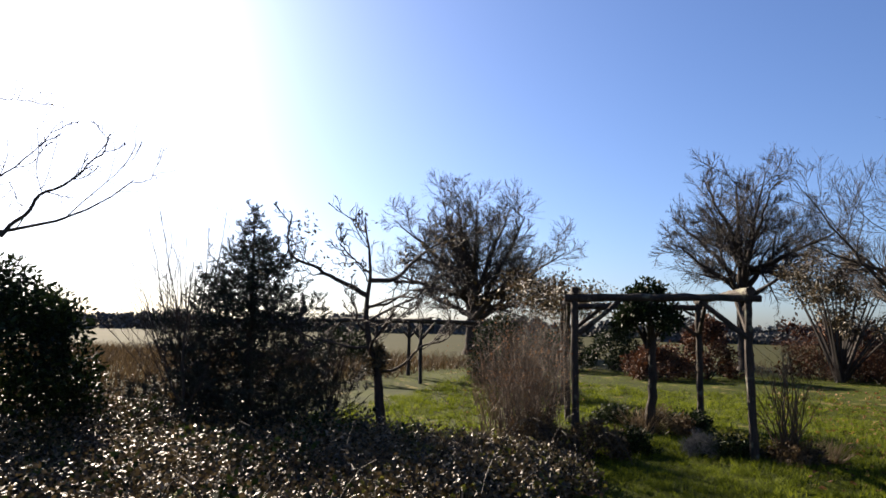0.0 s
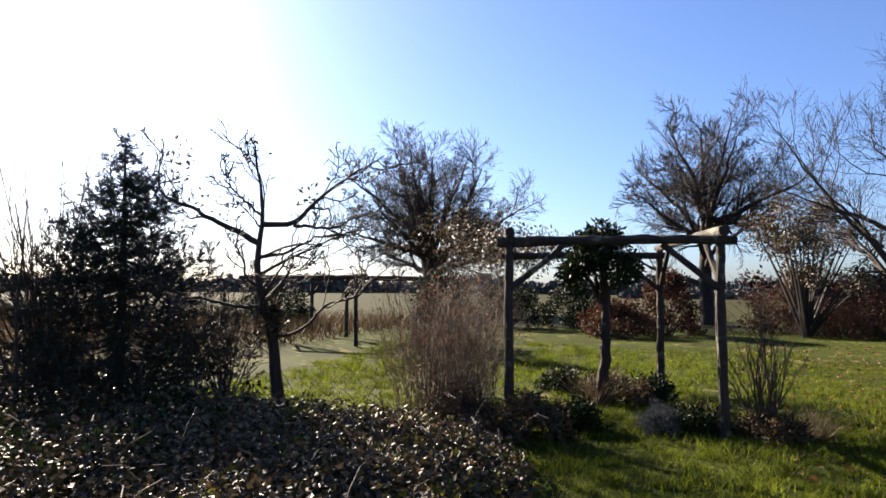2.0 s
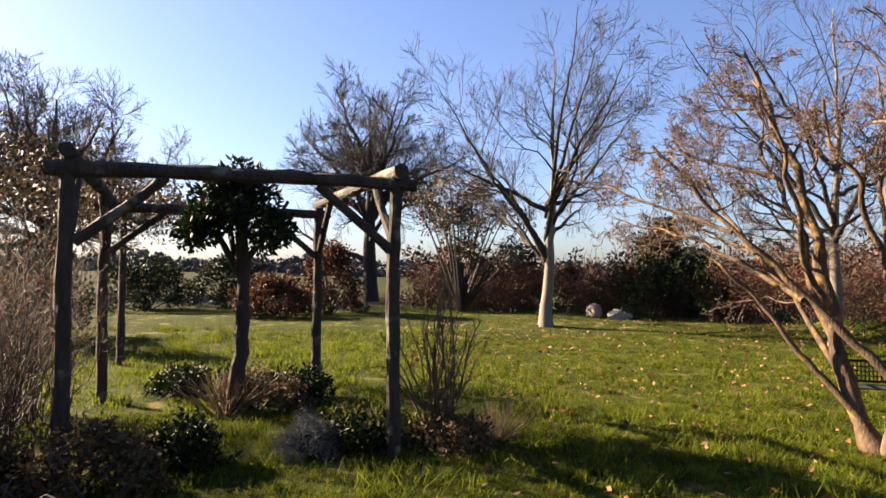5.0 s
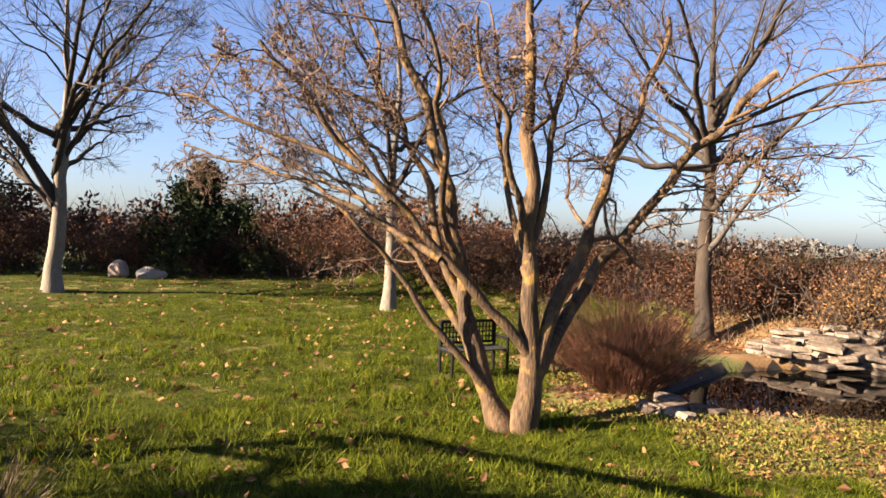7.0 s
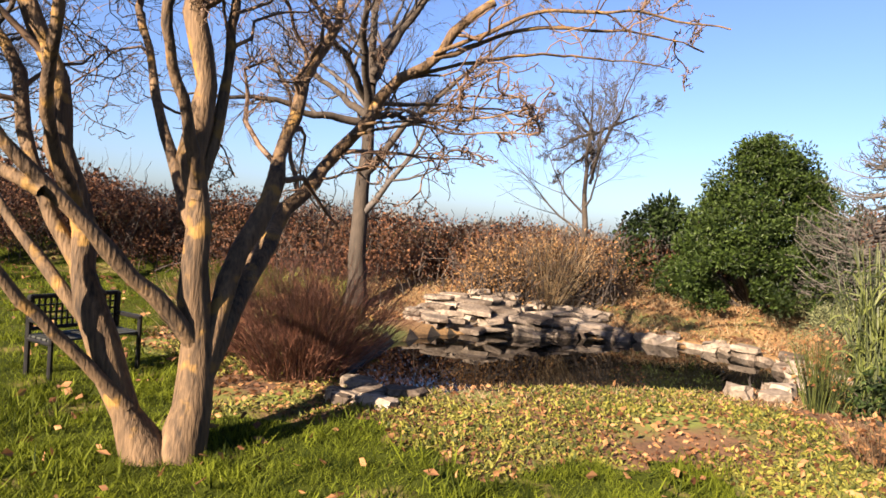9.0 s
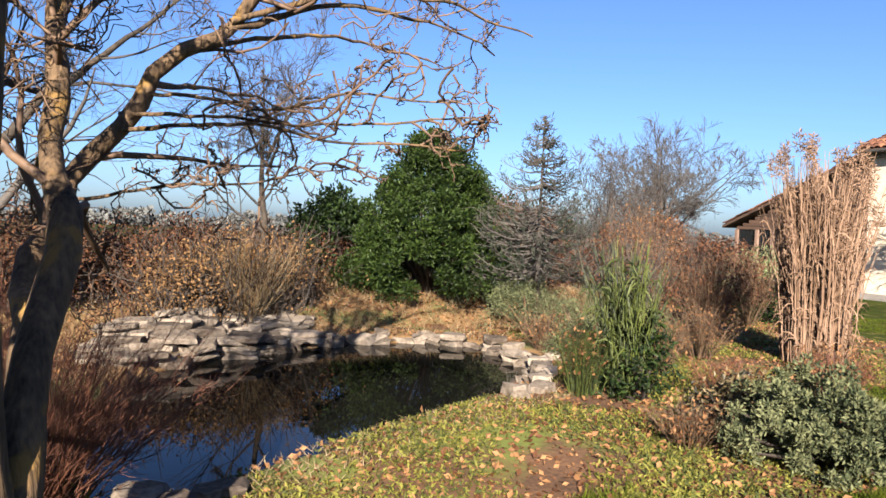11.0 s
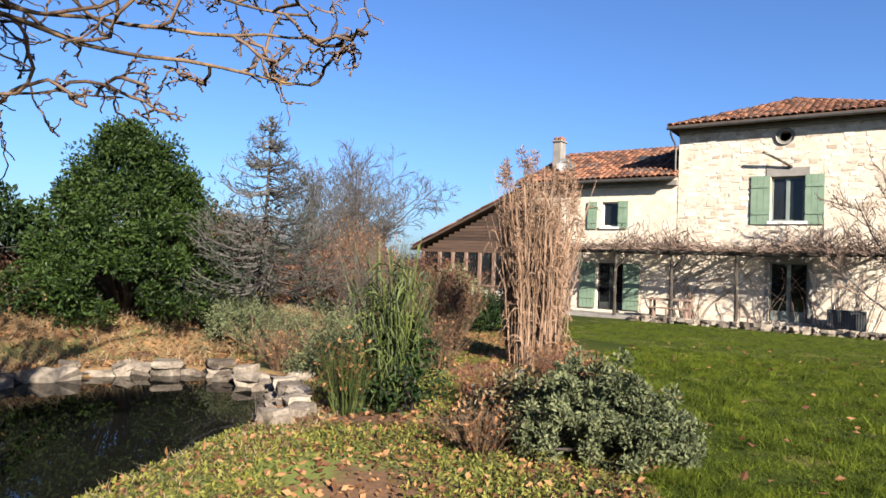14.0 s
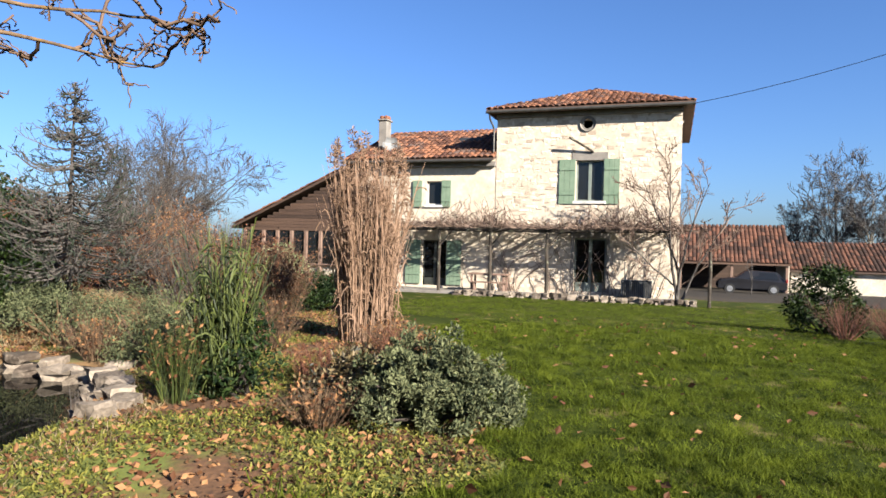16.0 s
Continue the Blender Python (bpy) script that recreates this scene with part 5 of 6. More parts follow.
def wall_with_holes(x0, x1, z0, z1, holes, y0, y1):
    """A wall slab of boxes round rectangular holes (x0, x1, z0, z1)."""
    xs = sorted({x0, x1, *[h[0] for h in holes], *[h[1] for h in holes]})
    zs = sorted({z0, z1, *[h[2] for h in holes], *[h[3] for h in holes]})
    nx, nz = len(xs) - 1, len(zs) - 1
    solid = [[not any(h[0] <= (xs[i] + xs[i + 1]) / 2 <= h[1] and h[2] <= (zs[j] + zs[j + 1]) / 2 <= h[3] for h in holes) for j in range(nz)] for i in range(nx)]
    bm = bmesh.new()
    made = {}

    def v(i, j, y):
        if (i, j, y) not in made:
            made[(i, j, y)] = bm.verts.new((xs[i], y, zs[j]))
        return made[(i, j, y)]

    for i in range(nx):
        for j in range(nz):
            if not solid[i][j]:
                continue
            bm.faces.new([v(i, j, y0), v(i, j + 1, y0), v(i + 1, j + 1, y0), v(i + 1, j, y0)])
            bm.faces.new([v(i, j, y1), v(i + 1, j, y1), v(i + 1, j + 1, y1), v(i, j + 1, y1)])
            for di, dj, a, b in ((-1, 0, (i, j), (i, j + 1)), (1, 0, (i + 1, j), (i + 1, j + 1)), (0, -1, (i, j), (i + 1, j)), (0, 1, (i, j + 1), (i + 1, j + 1))):
                p, q = i + di, j + dj
                if not (0 <= p < nx and 0 <= q < nz) or not solid[p][q]:
                    bm.faces.new([v(*a, y0), v(*b, y0), v(*b, y1), v(*a, y1)])
    bmesh.ops.recalc_face_normals(bm, faces=bm.faces)
    return bm


def slab(points, thick):
    """A closed slab under a planar outline."""
    bm = bmesh.new()
    top = [bm.verts.new(p) for p in points]
    low = [bm.verts.new((p[0], p[1], p[2] - thick)) for p in points]
    bm.faces.new(top)
    bm.faces.new(low[::-1])
    for i in range(len(top)):
        bm.faces.new([top[i - 1], top[i], low[i], low[i - 1]])
    bmesh.ops.recalc_face_normals(bm, faces=bm.faces)
    return bm


def tile_field(a, b, top_a, top_b, pitch=0.24, row=0.36, seed=1, mat=None):
    """Rounded clay tiles laid in columns from the eave a-b up to top_a-top_b."""
    rng = np.random.default_rng(seed)
    a, b, top_a, top_b = (np.asarray(p, float) for p in (a, b, top_a, top_b))
    n = max(1, int(np.linalg.norm(b - a) / pitch))
    across = (b - a) / np.linalg.norm(b - a)
    pieces = []
    arc = np.linspace(0, np.pi, 6)
    up_full = (top_a + top_b) / 2 - (a + b) / 2
    nrm = np.cross(across, up_full)
    nrm /= np.linalg.norm(nrm)
    nrm = nrm if nrm[2] > 0 else -nrm
    slope = up_full - across * (up_full @ across)
    full = np.linalg.norm(slope)
    slope /= full
    ta, tb = (top_a - a) @ across / np.linalg.norm(b - a), (top_b - a) @ across / np.linalg.norm(b - a)
    for i in range(n):
        s = (i + 0.5) / n
        reach = full * min(1, s / ta if ta > 0.02 and s < ta else 1, (1 - s) / (1 - tb) if tb < 0.98 and s > tb else 1)
        base = a + (b - a) * s
        r = 0
        while r < reach - 0.05:
            L = min(row * 1.15, reach - r + 0.05)
            w0, w1 = pitch * 0.5 * rng.uniform(0.92, 1.04), pitch * 0.42
            o = base + slope * r + nrm * (0.03 + rng.normal() * 0.008) + across * rng.normal() * 0.008
            e = o + slope * L + nrm * -0.02
            ring0 = o + across * (np.cos(arc) * w0)[:, None] + nrm * (np.sin(arc) * 0.085)[:, None]
            ring1 = e + across * (np.cos(arc) * w1)[:, None] + nrm * (np.sin(arc) * 0.075)[:, None]
            V = np.concatenate([ring0, ring1, ring0 - nrm * 0.02])
            k = np.arange(5)
            F = np.concatenate([np.stack([k, k + 1, k + 7, k + 6], 1), np.stack([k + 12, k + 13, k + 1, k], 1)])
            pieces.append((V, F))
            r += row
    return np_mesh("tiles", *join(pieces), mat or TILE)


def shutter(parent, x0, x1, z0, z1, y):
    root = part("shutter", box_mesh((x0, y, z0), (x1, y + 0.035, z1), 0.005), SHUTTER, parent, "sage-green board shutter")
    for z in (z0 + (z1 - z0) * 0.2, z0 + (z1 - z0) * 0.75):
        part("batten", box_mesh((x0 + 0.02, y + 0.037, z), (x1 - 0.02, y + 0.06, z + 0.09), 0.004), SHUTTER, root)
    n = max(2, int((x1 - x0) / 0.16))
    for i in range(1, n):
        x = x0 + (x1 - x0) * i / n
        part("board_joint", box_mesh((x - 0.004, y + 0.033, z0 + 0.01), (x + 0.004, y + 0.0365, z1 - 0.01), 0), SLATWOOD, root)


def window(parent, x0, x1, z0, z1, y, leaves=2, name="window", low=0.0, mat=None):
    mat = mat or FRAMEG
    bm = bmesh.new()
    f = 0.06
    for lo, hi in (((x0, y, z0), (x0 + f, y + 0.05, z1)), ((x1 - f, y, z0), (x1, y + 0.05, z1)), ((x0, y, z1 - f), (x1, y + 0.05, z1)), ((x0, y, z0), (x1, y + 0.05, z0 + f + low))):
        box_bm(bm, lo, hi, 0.006)
    for i in range(1, leaves):
        x = x0 + (x1 - x0) * i / leaves
        box_bm(bm, (x - 0.06, y - 0.005, z0), (x + 0.06, y + 0.06, z1), 0.006)
    root = part(name, bm, mat, parent)
    for i in range(leaves):
        a, b = x0 + (x1 - x0) * i / leaves, x0 + (x1 - x0) * (i + 1) / leaves
        part("pane", box_mesh((a + f, y + 0.015, z0 + f + low), (b - f, y + 0.022, z1 - f), 0), GLASS, root)
    return root


def pebble_wall(x0, x1, z0, z1, holes, y, seed, size=0.26, n=700):
    """Field stones standing a little proud of a wall face."""
    rng = np.random.default_rng(seed)
    pieces = []
    rows = int((z1 - z0) / 0.17)
    for r in range(rows):
        x = x0 + rng.random() * 0.1
        z = z0 + (r + 0.5) * (z1 - z0) / rows
        while x < x1 - 0.1:
            w = rng.uniform(0.08, size * 1.7) if rng.random() < 0.75 else rng.uniform(0.06, 0.14)
            hgt = rng.uniform(0.07, 0.2)
            cxx = x + w / 2
            if x + w < x1 and rng.random() < 0.68 and not any(h[0] - w / 2 - 0.03 < cxx < h[1] + w / 2 + 0.03 and h[2] - 0.1 < z < h[3] + 0.1 for h in holes):
                d = rng.uniform(0.003, 0.014)
                zz = z + rng.normal() * 0.045
                q = rng.normal(size=(8, 3)) * np.array([0.026, 0.004, 0.02])
                V = np.array([(x, y - 0.01, zz - hgt / 2), (x + w, y - 0.01, zz - hgt / 2), (x + w, y - 0.01, zz + hgt / 2), (x, y - 0.01, zz + hgt / 2), (x + 0.025, y + d, zz - hgt / 2 + 0.022), (x + w - 0.025, y + d, zz - hgt / 2 + 0.022), (x + w - 0.025, y + d, zz + hgt / 2 - 0.022), (x + 0.025, y + d, zz + hgt / 2 - 0.022)]) + q
                F = np.array([(4, 7, 6, 5), (0, 4, 5, 1), (1, 5, 6, 2), (2, 6, 7, 3), (3, 7, 4, 0)])
                pieces.append((V, F))
            x += w + 0.02
    return np_mesh("stone_facing", *join(pieces), WALLROUGH)


house = thing("house", "old two-storey limestone farmhouse with clay tile roofs and green shutters", "house", (0, 0, 0))
TX0, TX1, WX1, ZB, DEEP = 5.08, 12.2, 18.65, -0.75, -28.2
tall_holes = [(7.92, 8.96, 3.22, 4.8), (7.74, 8.96, -0.33, 1.76), (8.36, 8.74, 6.05, 6.43)]
wing_holes = [(14.56, 15.24, 3.04, 4.05), (14.28, 15.36, -0.35, 1.56)]
part("wall", wall_with_holes(TX0, TX1, ZB, 6.85, tall_holes, FY, FY - 0.5), STONEWALL, house, "thick pale limestone wall")
part("wall", wall_with_holes(TX1 + 0.003, WX1, ZB, 4.95, wing_holes, FY - 0.02, FY - 0.5), WALLM, house, "cream rendered wall")
st = part("stone_facing", pebble_wall(TX0, TX1, 2.4, 6.6, tall_holes, FY, 201), None, house, "uneven pale field stones")
tagged(st, kind="stuff")
st = part("stone_facing", pebble_wall(TX0, TX1 + 0.4, -0.5, 2.4, tall_holes, FY, 202, 0.2), None, house, "uneven pale field stones")
tagged(st, kind="stuff")
for x0, x1, zt, y1 in ((TX0, TX0 + 0.45, 6.85, DEEP), (TX1 - 0.45, TX1, 6.85, DEEP), (WX1 - 0.45, WX1, 4.95, DEEP)):
    part("wall", box_mesh((x0, y1, ZB), (x1, FY - 0.503, zt), 0), STONEWALL, house)
part("wall", box_mesh((TX0, DEEP - 0.45, ZB), (WX1, DEEP - 0.003, 4.9), 0), STONEWALL, house)
part("wall", box_mesh((TX0, DEEP - 0.45, 4.903), (TX1, DEEP - 0.003, 6.85), 0), STONEWALL, house)
# unseen floors and partition added, their near-black colour standing for room shade
part("inner_floor", box_mesh((TX0 + 0.5, DEEP + 0.01, 2.3), (WX1 - 0.5, FY - 0.52, 2.5), 0), ROOM_SHADE, house)
part("inner_floor", box_mesh((TX0 + 0.5, DEEP + 0.01, -0.5), (WX1 - 0.5, FY - 0.52, -0.38), 0), ROOM_SHADE, house)
part("partition", box_mesh((TX0 + 0.5, FY - 2.6, -0.37), (WX1 - 0.5, FY - 2.5, 4.8), 0), ROOM_SHADE, house)
# tall hip roof
e0, e1, zt, apex = TX0 - 0.42, TX1 + 0.36, 6.86, (8.7, -24.1, 8.5)
yf, yb = FY + 0.45, DEEP - 0.6
corner = [(e0, yf, zt), (e1, yf, zt), (e1, yb, zt), (e0, yb, zt)]
rf = bmesh.new()
vs = [rf.verts.new(p) for p in corner]
lo = [rf.verts.new((p[0], p[1], p[2] - 0.1)) for p in corner]
top = rf.verts.new(apex)
for i in range(4):
    rf.faces.new([vs[i - 1], vs[i], top])
    rf.faces.new([vs[i - 1], vs[i], lo[i], lo[i - 1]])
rf.faces.new(lo[::-1])
bmesh.ops.recalc_face_normals(rf, faces=rf.faces)
roof = part("roof", rf, PLANK, house, "low hipped roof")
for i, (p, q) in enumerate(((corner[0], corner[1]), (corner[3], corner[0]), (corner[1], corner[2]))):
    tagged(part("roof_tiles", tile_field(p, q, apex, apex, seed=210 + i), None, roof, "rounded clay tiles"), kind="stuff")
# wing roof
w0, w1, zr, ridge_y, zrid = TX1 + 0.005, WX1 + 0.4, 4.93, -24.1, 6.85
wr = part("roof", slab([(w0, FY + 0.42, zr), (w1, FY + 0.42, zr), (w1 - 0.5, ridge_y, zrid), (w0, ridge_y, zrid)], 0.09), PLANK, house, "lower wing roof")
part("roof", slab([(w0, DEEP - 0.6, zr), (w1, DEEP - 0.6, zr), (w1 - 0.5, ridge_y - 0.004, zrid), (w0, ridge_y - 0.004, zrid)], 0.09), PLANK, house)
tagged(part("roof_tiles", tile_field((w0, FY + 0.42, zr), (w1, FY + 0.42, zr), (w0, ridge_y, zrid), (w1 - 0.5, ridge_y, zrid), seed=220), None, wr, "rounded clay tiles"), kind="stuff")
part("roof_window", box_mesh((13.4, -22.9, 6.02), (14.5, -22.1, 6.2), 0.01), ACM, house, "dark roof window")
# cornice and gutters
part("cornice", box_mesh((TX0 - 0.02, FY + 0.003, 6.56), (TX1 + 0.02, FY + 0.1, 6.75), 0.02), QUOIN, house)
part("cornice", box_mesh((TX1 + 0.01, FY + 0.003, 4.62), (WX1 + 0.02, FY + 0.14, 4.83), 0.02), QUOIN, house)


def pipe(pts, r, mat, sides=8, k=16):
    P = resample(pts, k)[None]
    return np_mesh("pipe", *tubes(P, np.full((1, k), r), sides), mat, True)


part("gutter", pipe([(e0, yf + 0.05, 6.76), (e1, yf + 0.05, 6.76)], 0.06, ZINC), None, house)
part("gutter", pipe([(w0 + 0.06, FY + 0.48, 4.84), (w1, FY + 0.48, 4.84)], 0.06, ZINC), None, house)
part("downpipe", pipe([(12.4, FY + 0.46, 6.72), (12.45, FY + 0.42, 6.55), (12.3, FY + 0.14, 6.2), (12.3, FY + 0.12, 5.2)], 0.04, ZINC), None, house)
# chimney and dish
ch = part("chimney", box_mesh((17.7, -21.75, 4.9), (18.1, -21.25, 6.95), 0.02), QUOIN, house, "square rendered chimney")
part("chimney_cap", box_mesh((17.64, -21.81, 6.953), (18.16, -21.19, 7.03), 0.02), QUOIN, ch)
for a in (17.7, 17.92):
    part("chimney_pot", box_mesh((a, -21.7, 7.033), (a + 0.17, -21.3, 7.2), 0.03), TILE, ch)
dbm = bmesh.new()
bmesh.ops.create_uvsphere(dbm, u_segments=20, v_segments=12, radius=0.5)
bmesh.ops.delete(dbm, geom=[v for v in dbm.verts if v.co.y < 0.28], context="VERTS")
for v in dbm.verts:
    v.co.y = -(v.co.y - 0.5) * 0.7
dish = part("satellite_dish", dbm, DISH, house, "grey satellite dish")
dish.location, dish.rotation_euler = (17.35, -21.0, 5.75), (0.2, 0, 0.5)
part("dish_arm", pipe([(17.7, -21.4, 5.6), (17.45, -21.2, 5.6), (17.35, -21.0, 5.75)], 0.025, ZINC), None, house)
# openings
window(house, 7.92, 8.96, 3.22, 4.8, FY - 0.2)
part("window_sill", box_mesh((7.8, FY - 0.18, 3.1), (9.08, FY + 0.07, 3.217), 0.015), WHITEP, house)
part("lintel", box_mesh((7.75, FY - 0.1, 4.803), (9.13, FY + 0.025, 5.12), 0.01), QUOIN, house)
shutter(house, 8.99, 9.62, 3.1, 4.85, FY + 0.02)
shutter(house, 7.3, 7.89, 3.1, 4.85, FY + 0.02)
window(house, 7.74, 8.96, -0.33, 1.76, FY - 0.2, 2, "door", 0.3)
part("lintel", box_mesh((7.6, FY - 0.1, 1.763), (9.1, FY + 0.025, 2.0), 0.01), QUOIN, house)
for x in (7.6, 8.963):
    part("jamb", box_mesh((x, FY - 0.1, -0.33), (x + 0.137, FY + 0.02, 1.76), 0.01), QUOIN, house)
window(house, 14.56, 15.24, 3.04, 4.05, FY - 0.2, 1, mat=WHITEP)
part("window_sill", box_mesh((14.48, FY - 0.18, 2.94), (15.32, FY + 0.06, 3.037), 0.01), WHITEP, house)
shutter(house, 15.42, 15.84, 2.95, 4.08, FY + 0.02)
shutter(house, 14.12, 14.54, 2.95, 4.08, FY + 0.02)
window(house, 14.28, 15.36, -0.35, 1.56, FY - 0.2, 2, "door", 0.25, mat=SLATWOOD)
shutter(house, 15.42, 16.1, -0.3, 1.56, FY + 0.02)
shutter(house, 13.6, 14.24, -0.3, 1.56, FY + 0.02)
obm = bmesh.new()
bmesh.ops.create_cone(obm, cap_ends=False, segments=24, radius1=0.3, radius2=0.24, depth=0.1, matrix=Matrix.Translation((8.55, FY + 0.02, 6.24)) @ Matrix.Rotation(radians(90), 4, "X"))
part("oculus_ring", obm, QUOIN, house, "round stone window surround")
ofill = bmesh.new()
n_seg = 24
ins = [ofill.verts.new((8.55 + 0.19 * math.cos(i * 2 * math.pi / n_seg), FY + 0.012, 6.24 + 0.19 * math.sin(i * 2 * math.pi / n_seg))) for i in range(n_seg)]
outs = [ofill.verts.new((8.55 + 0.31 * math.cos(i * 2 * math.pi / n_seg), FY + 0.012, 6.24 + 0.31 * math.sin(i * 2 * math.pi / n_seg))) for i in range(n_seg)]
for i in range(n_seg):
    ofill.faces.new([outs[i - 1], outs[i], ins[i], ins[i - 1]])
part("oculus_surround", ofill, QUOIN, house)
part("wall_pole", pipe([(9.2, FY + 0.45, 5.65), (8.75, FY + 0.25, 5.4), (8.3, FY + 0.05, 5.12)], 0.045, LOG), None, house, "slanting wooden pole on the wall")

# lean-to of timber at the wing's end
shed = thing("shed", "dark timber lean-to with glazed front against the house", "shed", (0, 0, 0))
S0, S1 = 18.66, 24.4
part("roof", slab([(S0 + 0.02, FY + 0.5, 4.72), (S1 + 0.3, FY + 0.5, 2.02), (S1 + 0.3, -26, 2.02), (S0 + 0.02, -26, 4.72)], 0.12), PLANK, shed)
tagged(part("roof_tiles", tile_field((S1 + 0.3, -26, 2.05), (S1 + 0.3, FY + 0.5, 2.05), (S0 + 0.02, -26, 4.75), (S0 + 0.02, FY + 0.5, 4.75), seed=230), None, shed, "rounded clay tiles"), kind="stuff")
for i in range(19):
    z = 1.85 + i * 0.14
    xr = S1 - max(0, (z + 0.14 - 1.95)) / (4.6 - 1.95) * (S1 - S0)
    if xr > S0 + 0.2:
        part("plank", box_mesh((S0 + 0.003, FY - 0.03 + 0.004 * (i % 2), z), (xr, FY + 0.01 + 0.004 * (i % 2), z + 0.133), 0.006), PLANK, shed)
for x in (S0 + 0.02, 20.2, 20.95, 21.7, 22.45, 23.2, 24.22):
    part("post", box_mesh((x, FY - 0.08, -0.6), (x + 0.15, FY + 0.06, 1.845), 0.01), POSTW, shed)
part("sill_wall", box_mesh((S0 + 0.003, FY - 0.2, -0.7), (S1, FY - 0.083, 0.3), 0.01), WALLM, shed)
part("sill", box_mesh((S0 + 0.003, FY - 0.2, 0.303), (S1, FY + 0.1, 0.38), 0.01), POSTW, shed)
part("glazing", box_mesh((S0 + 0.1, FY - 0.05, 0.383), (S1 - 0.1, FY - 0.04, 1.84), 0), GLASS, shed)
# unseen back wall added, near black so the shed's shade is in its colour
part("back_wall", box_mesh((S0 + 0.003, -23.2, -0.7), (S1, -23.0, 3.0), 0), ROOM_SHADE, shed)
part("end_wall", box_mesh((S1 - 0.1, -23.0, -0.7), (S1, FY - 0.21, 1.9), 0), PLANK, shed)

# vine pergola along the house front
vp = thing("vine_pergola", "wooden vine pergola along the house front with bare vines", "pergola", (0, 0, 0))
vr = np.random.default_rng(240)
for x in (14.05, 11.95, 9.76):
    part("post", log_mesh((x, -18.55, -0.75), (x, -18.55, 1.95), 0.07, 0.06, vr), None, vp)
    part("brace", log_mesh((x, -18.55, 1.35), (x - 0.5, -18.55, 1.92), 0.04, 0.035, vr), None, vp)
part("beam", log_mesh((16.6, -18.55, 1.98), (5.3, -18.55, 2.04), 0.075, 0.065, vr, 0.02), None, vp)
for x in (16.4, 14.1, 11.95, 9.8, 7.6, 5.5):
    part("rafter", log_mesh((x, -18.3, 2.07), (x, FY + 0.02, 2.2), 0.05, 0.045, vr, 0.01), None, vp)
n = 1150
c = np.stack([vr.uniform(5.2, 17.0, n), vr.uniform(-20.0, -18.3, n), np.full(n, 2.15)], 1)
d = vr.normal(size=(n, 3)) * np.array([1.0, 0.5, 0.22])
d /= np.linalg.norm(d, axis=1, keepdims=True)
VP = np.empty((n, 8, 3))
VP[:, 0] = c
for j in range(1, 8):
    d = d + vr.normal(size=d.shape) * 0.35 * np.array([1, 1, 0.6])
    d /= np.linalg.norm(d, axis=1, keepdims=True)
    VP[:, j] = VP[:, j - 1] + d * 0.16
VP[:, :, 2] = 2.05 + np.abs(VP[:, :, 2] - 2.1) * (0.9 + 0.5 * np.sin(VP[:, :, 0] * 1.1))
vine = thing("vine", "tangled bare vine lying over the pergola", "vine", (0, 0, 0))
for i in range(10):
    some = VP[i::10]
    tagged(part("branchwork", np_mesh("branchwork", *tubes(some, np.full(some.shape[:2], 0.012), 3), VINE), None, vine), kind="stuff")
n = 46
wx = vr.uniform(5.3, 13.6, n)
CP = np.empty((n, 10, 3))
CP[:, 0] = np.stack([wx, np.full(n, FY + 0.06), np.full(n, -0.5)], 1)
dx = vr.normal(size=n) * 0.4
for j in range(1, 10):
    dx = dx + vr.normal(size=n) * 0.5
    CP[:, j] = CP[:, j - 1] + np.stack([dx * 0.1, np.zeros(n), vr.uniform(0.1, 0.32, n)], 1)
climber = thing("climber", "bare climbing stems clinging to the house wall", "climber", (0, 0, 0))
for i in range(n):
    part("stem", np_mesh("stem", *tubes(CP[i : i + 1], np.linspace(0.016, 0.008, 10)[None], 3), VINE), None, climber)

# terrace edge, table, heat pump
tw = thing("terrace_wall", "low dry wall of rough stones before the terrace", "stone wall", (0, 0, 0))
x = 4.6
while x < 13.2:
    w = srng.uniform(0.18, 0.42)
    for row in range(2):
        lay(tw, x + srng.normal() * 0.04, -18.1 + srng.normal() * 0.06, gz(x, -18.1) - 0.05 + row * 0.12, w, 0.3, srng.uniform(0.11, 0.17), srng.normal() * 0.15)
    x += w
thing("terrace", "pale paved terrace along the house", "terrace", (0, 0, 0), kind="structure", mesh=None)
bpy.data.objects["terrace"].name = "terrace"
part("paving", box_mesh((4.8, FY + 0.003, -0.75), (18.6, -18.3, -0.45), 0.01), QUOIN, bpy.data.objects["terrace"])
tb = thing("table", "rough wooden table on the terrace", "table", (12.1, -19.0, -0.45))
part("tabletop", box_mesh((-0.8, -0.35, 0.68), (0.8, 0.35, 0.74)), POSTW, tb)
for a in (-0.68, 0.6):
    for b in (-0.28, 0.2):
        part("leg", box_mesh((a, b, 0), (a + 0.08, b + 0.08, 0.677)), POSTW, tb)
bn = thing("bench", "rough wooden bench on the terrace", "bench", (12.0, -18.6, -0.45))
part("seat", box_mesh((-0.75, -0.13, 0.38), (0.75, 0.13, 0.43)), POSTW, bn)
for a in (-0.62, 0.54):
    part("leg", box_mesh((a, -0.1, 0), (a + 0.07, 0.1, 0.377)), POSTW, bn)
ac = thing("heat_pump", "dark grey heat pump unit beside the door", "heat pump", (6.55, -19.45, -0.45))
part("casing", box_mesh((-0.55, -0.2, 0.04), (0.55, 0.2, 0.68), 0.015), ACM, ac)
for i in range(14):
    part("slat", box_mesh((-0.5 + i * 0.072, 0.2, 0.1), (-0.47 + i * 0.072, 0.215, 0.62), 0.003), ZINC, ac)
for a in (-0.45, 0.39):
    part("foot", box_mesh((a, -0.18, 0), (a + 0.06, 0.18, 0.038)), IRON, ac)
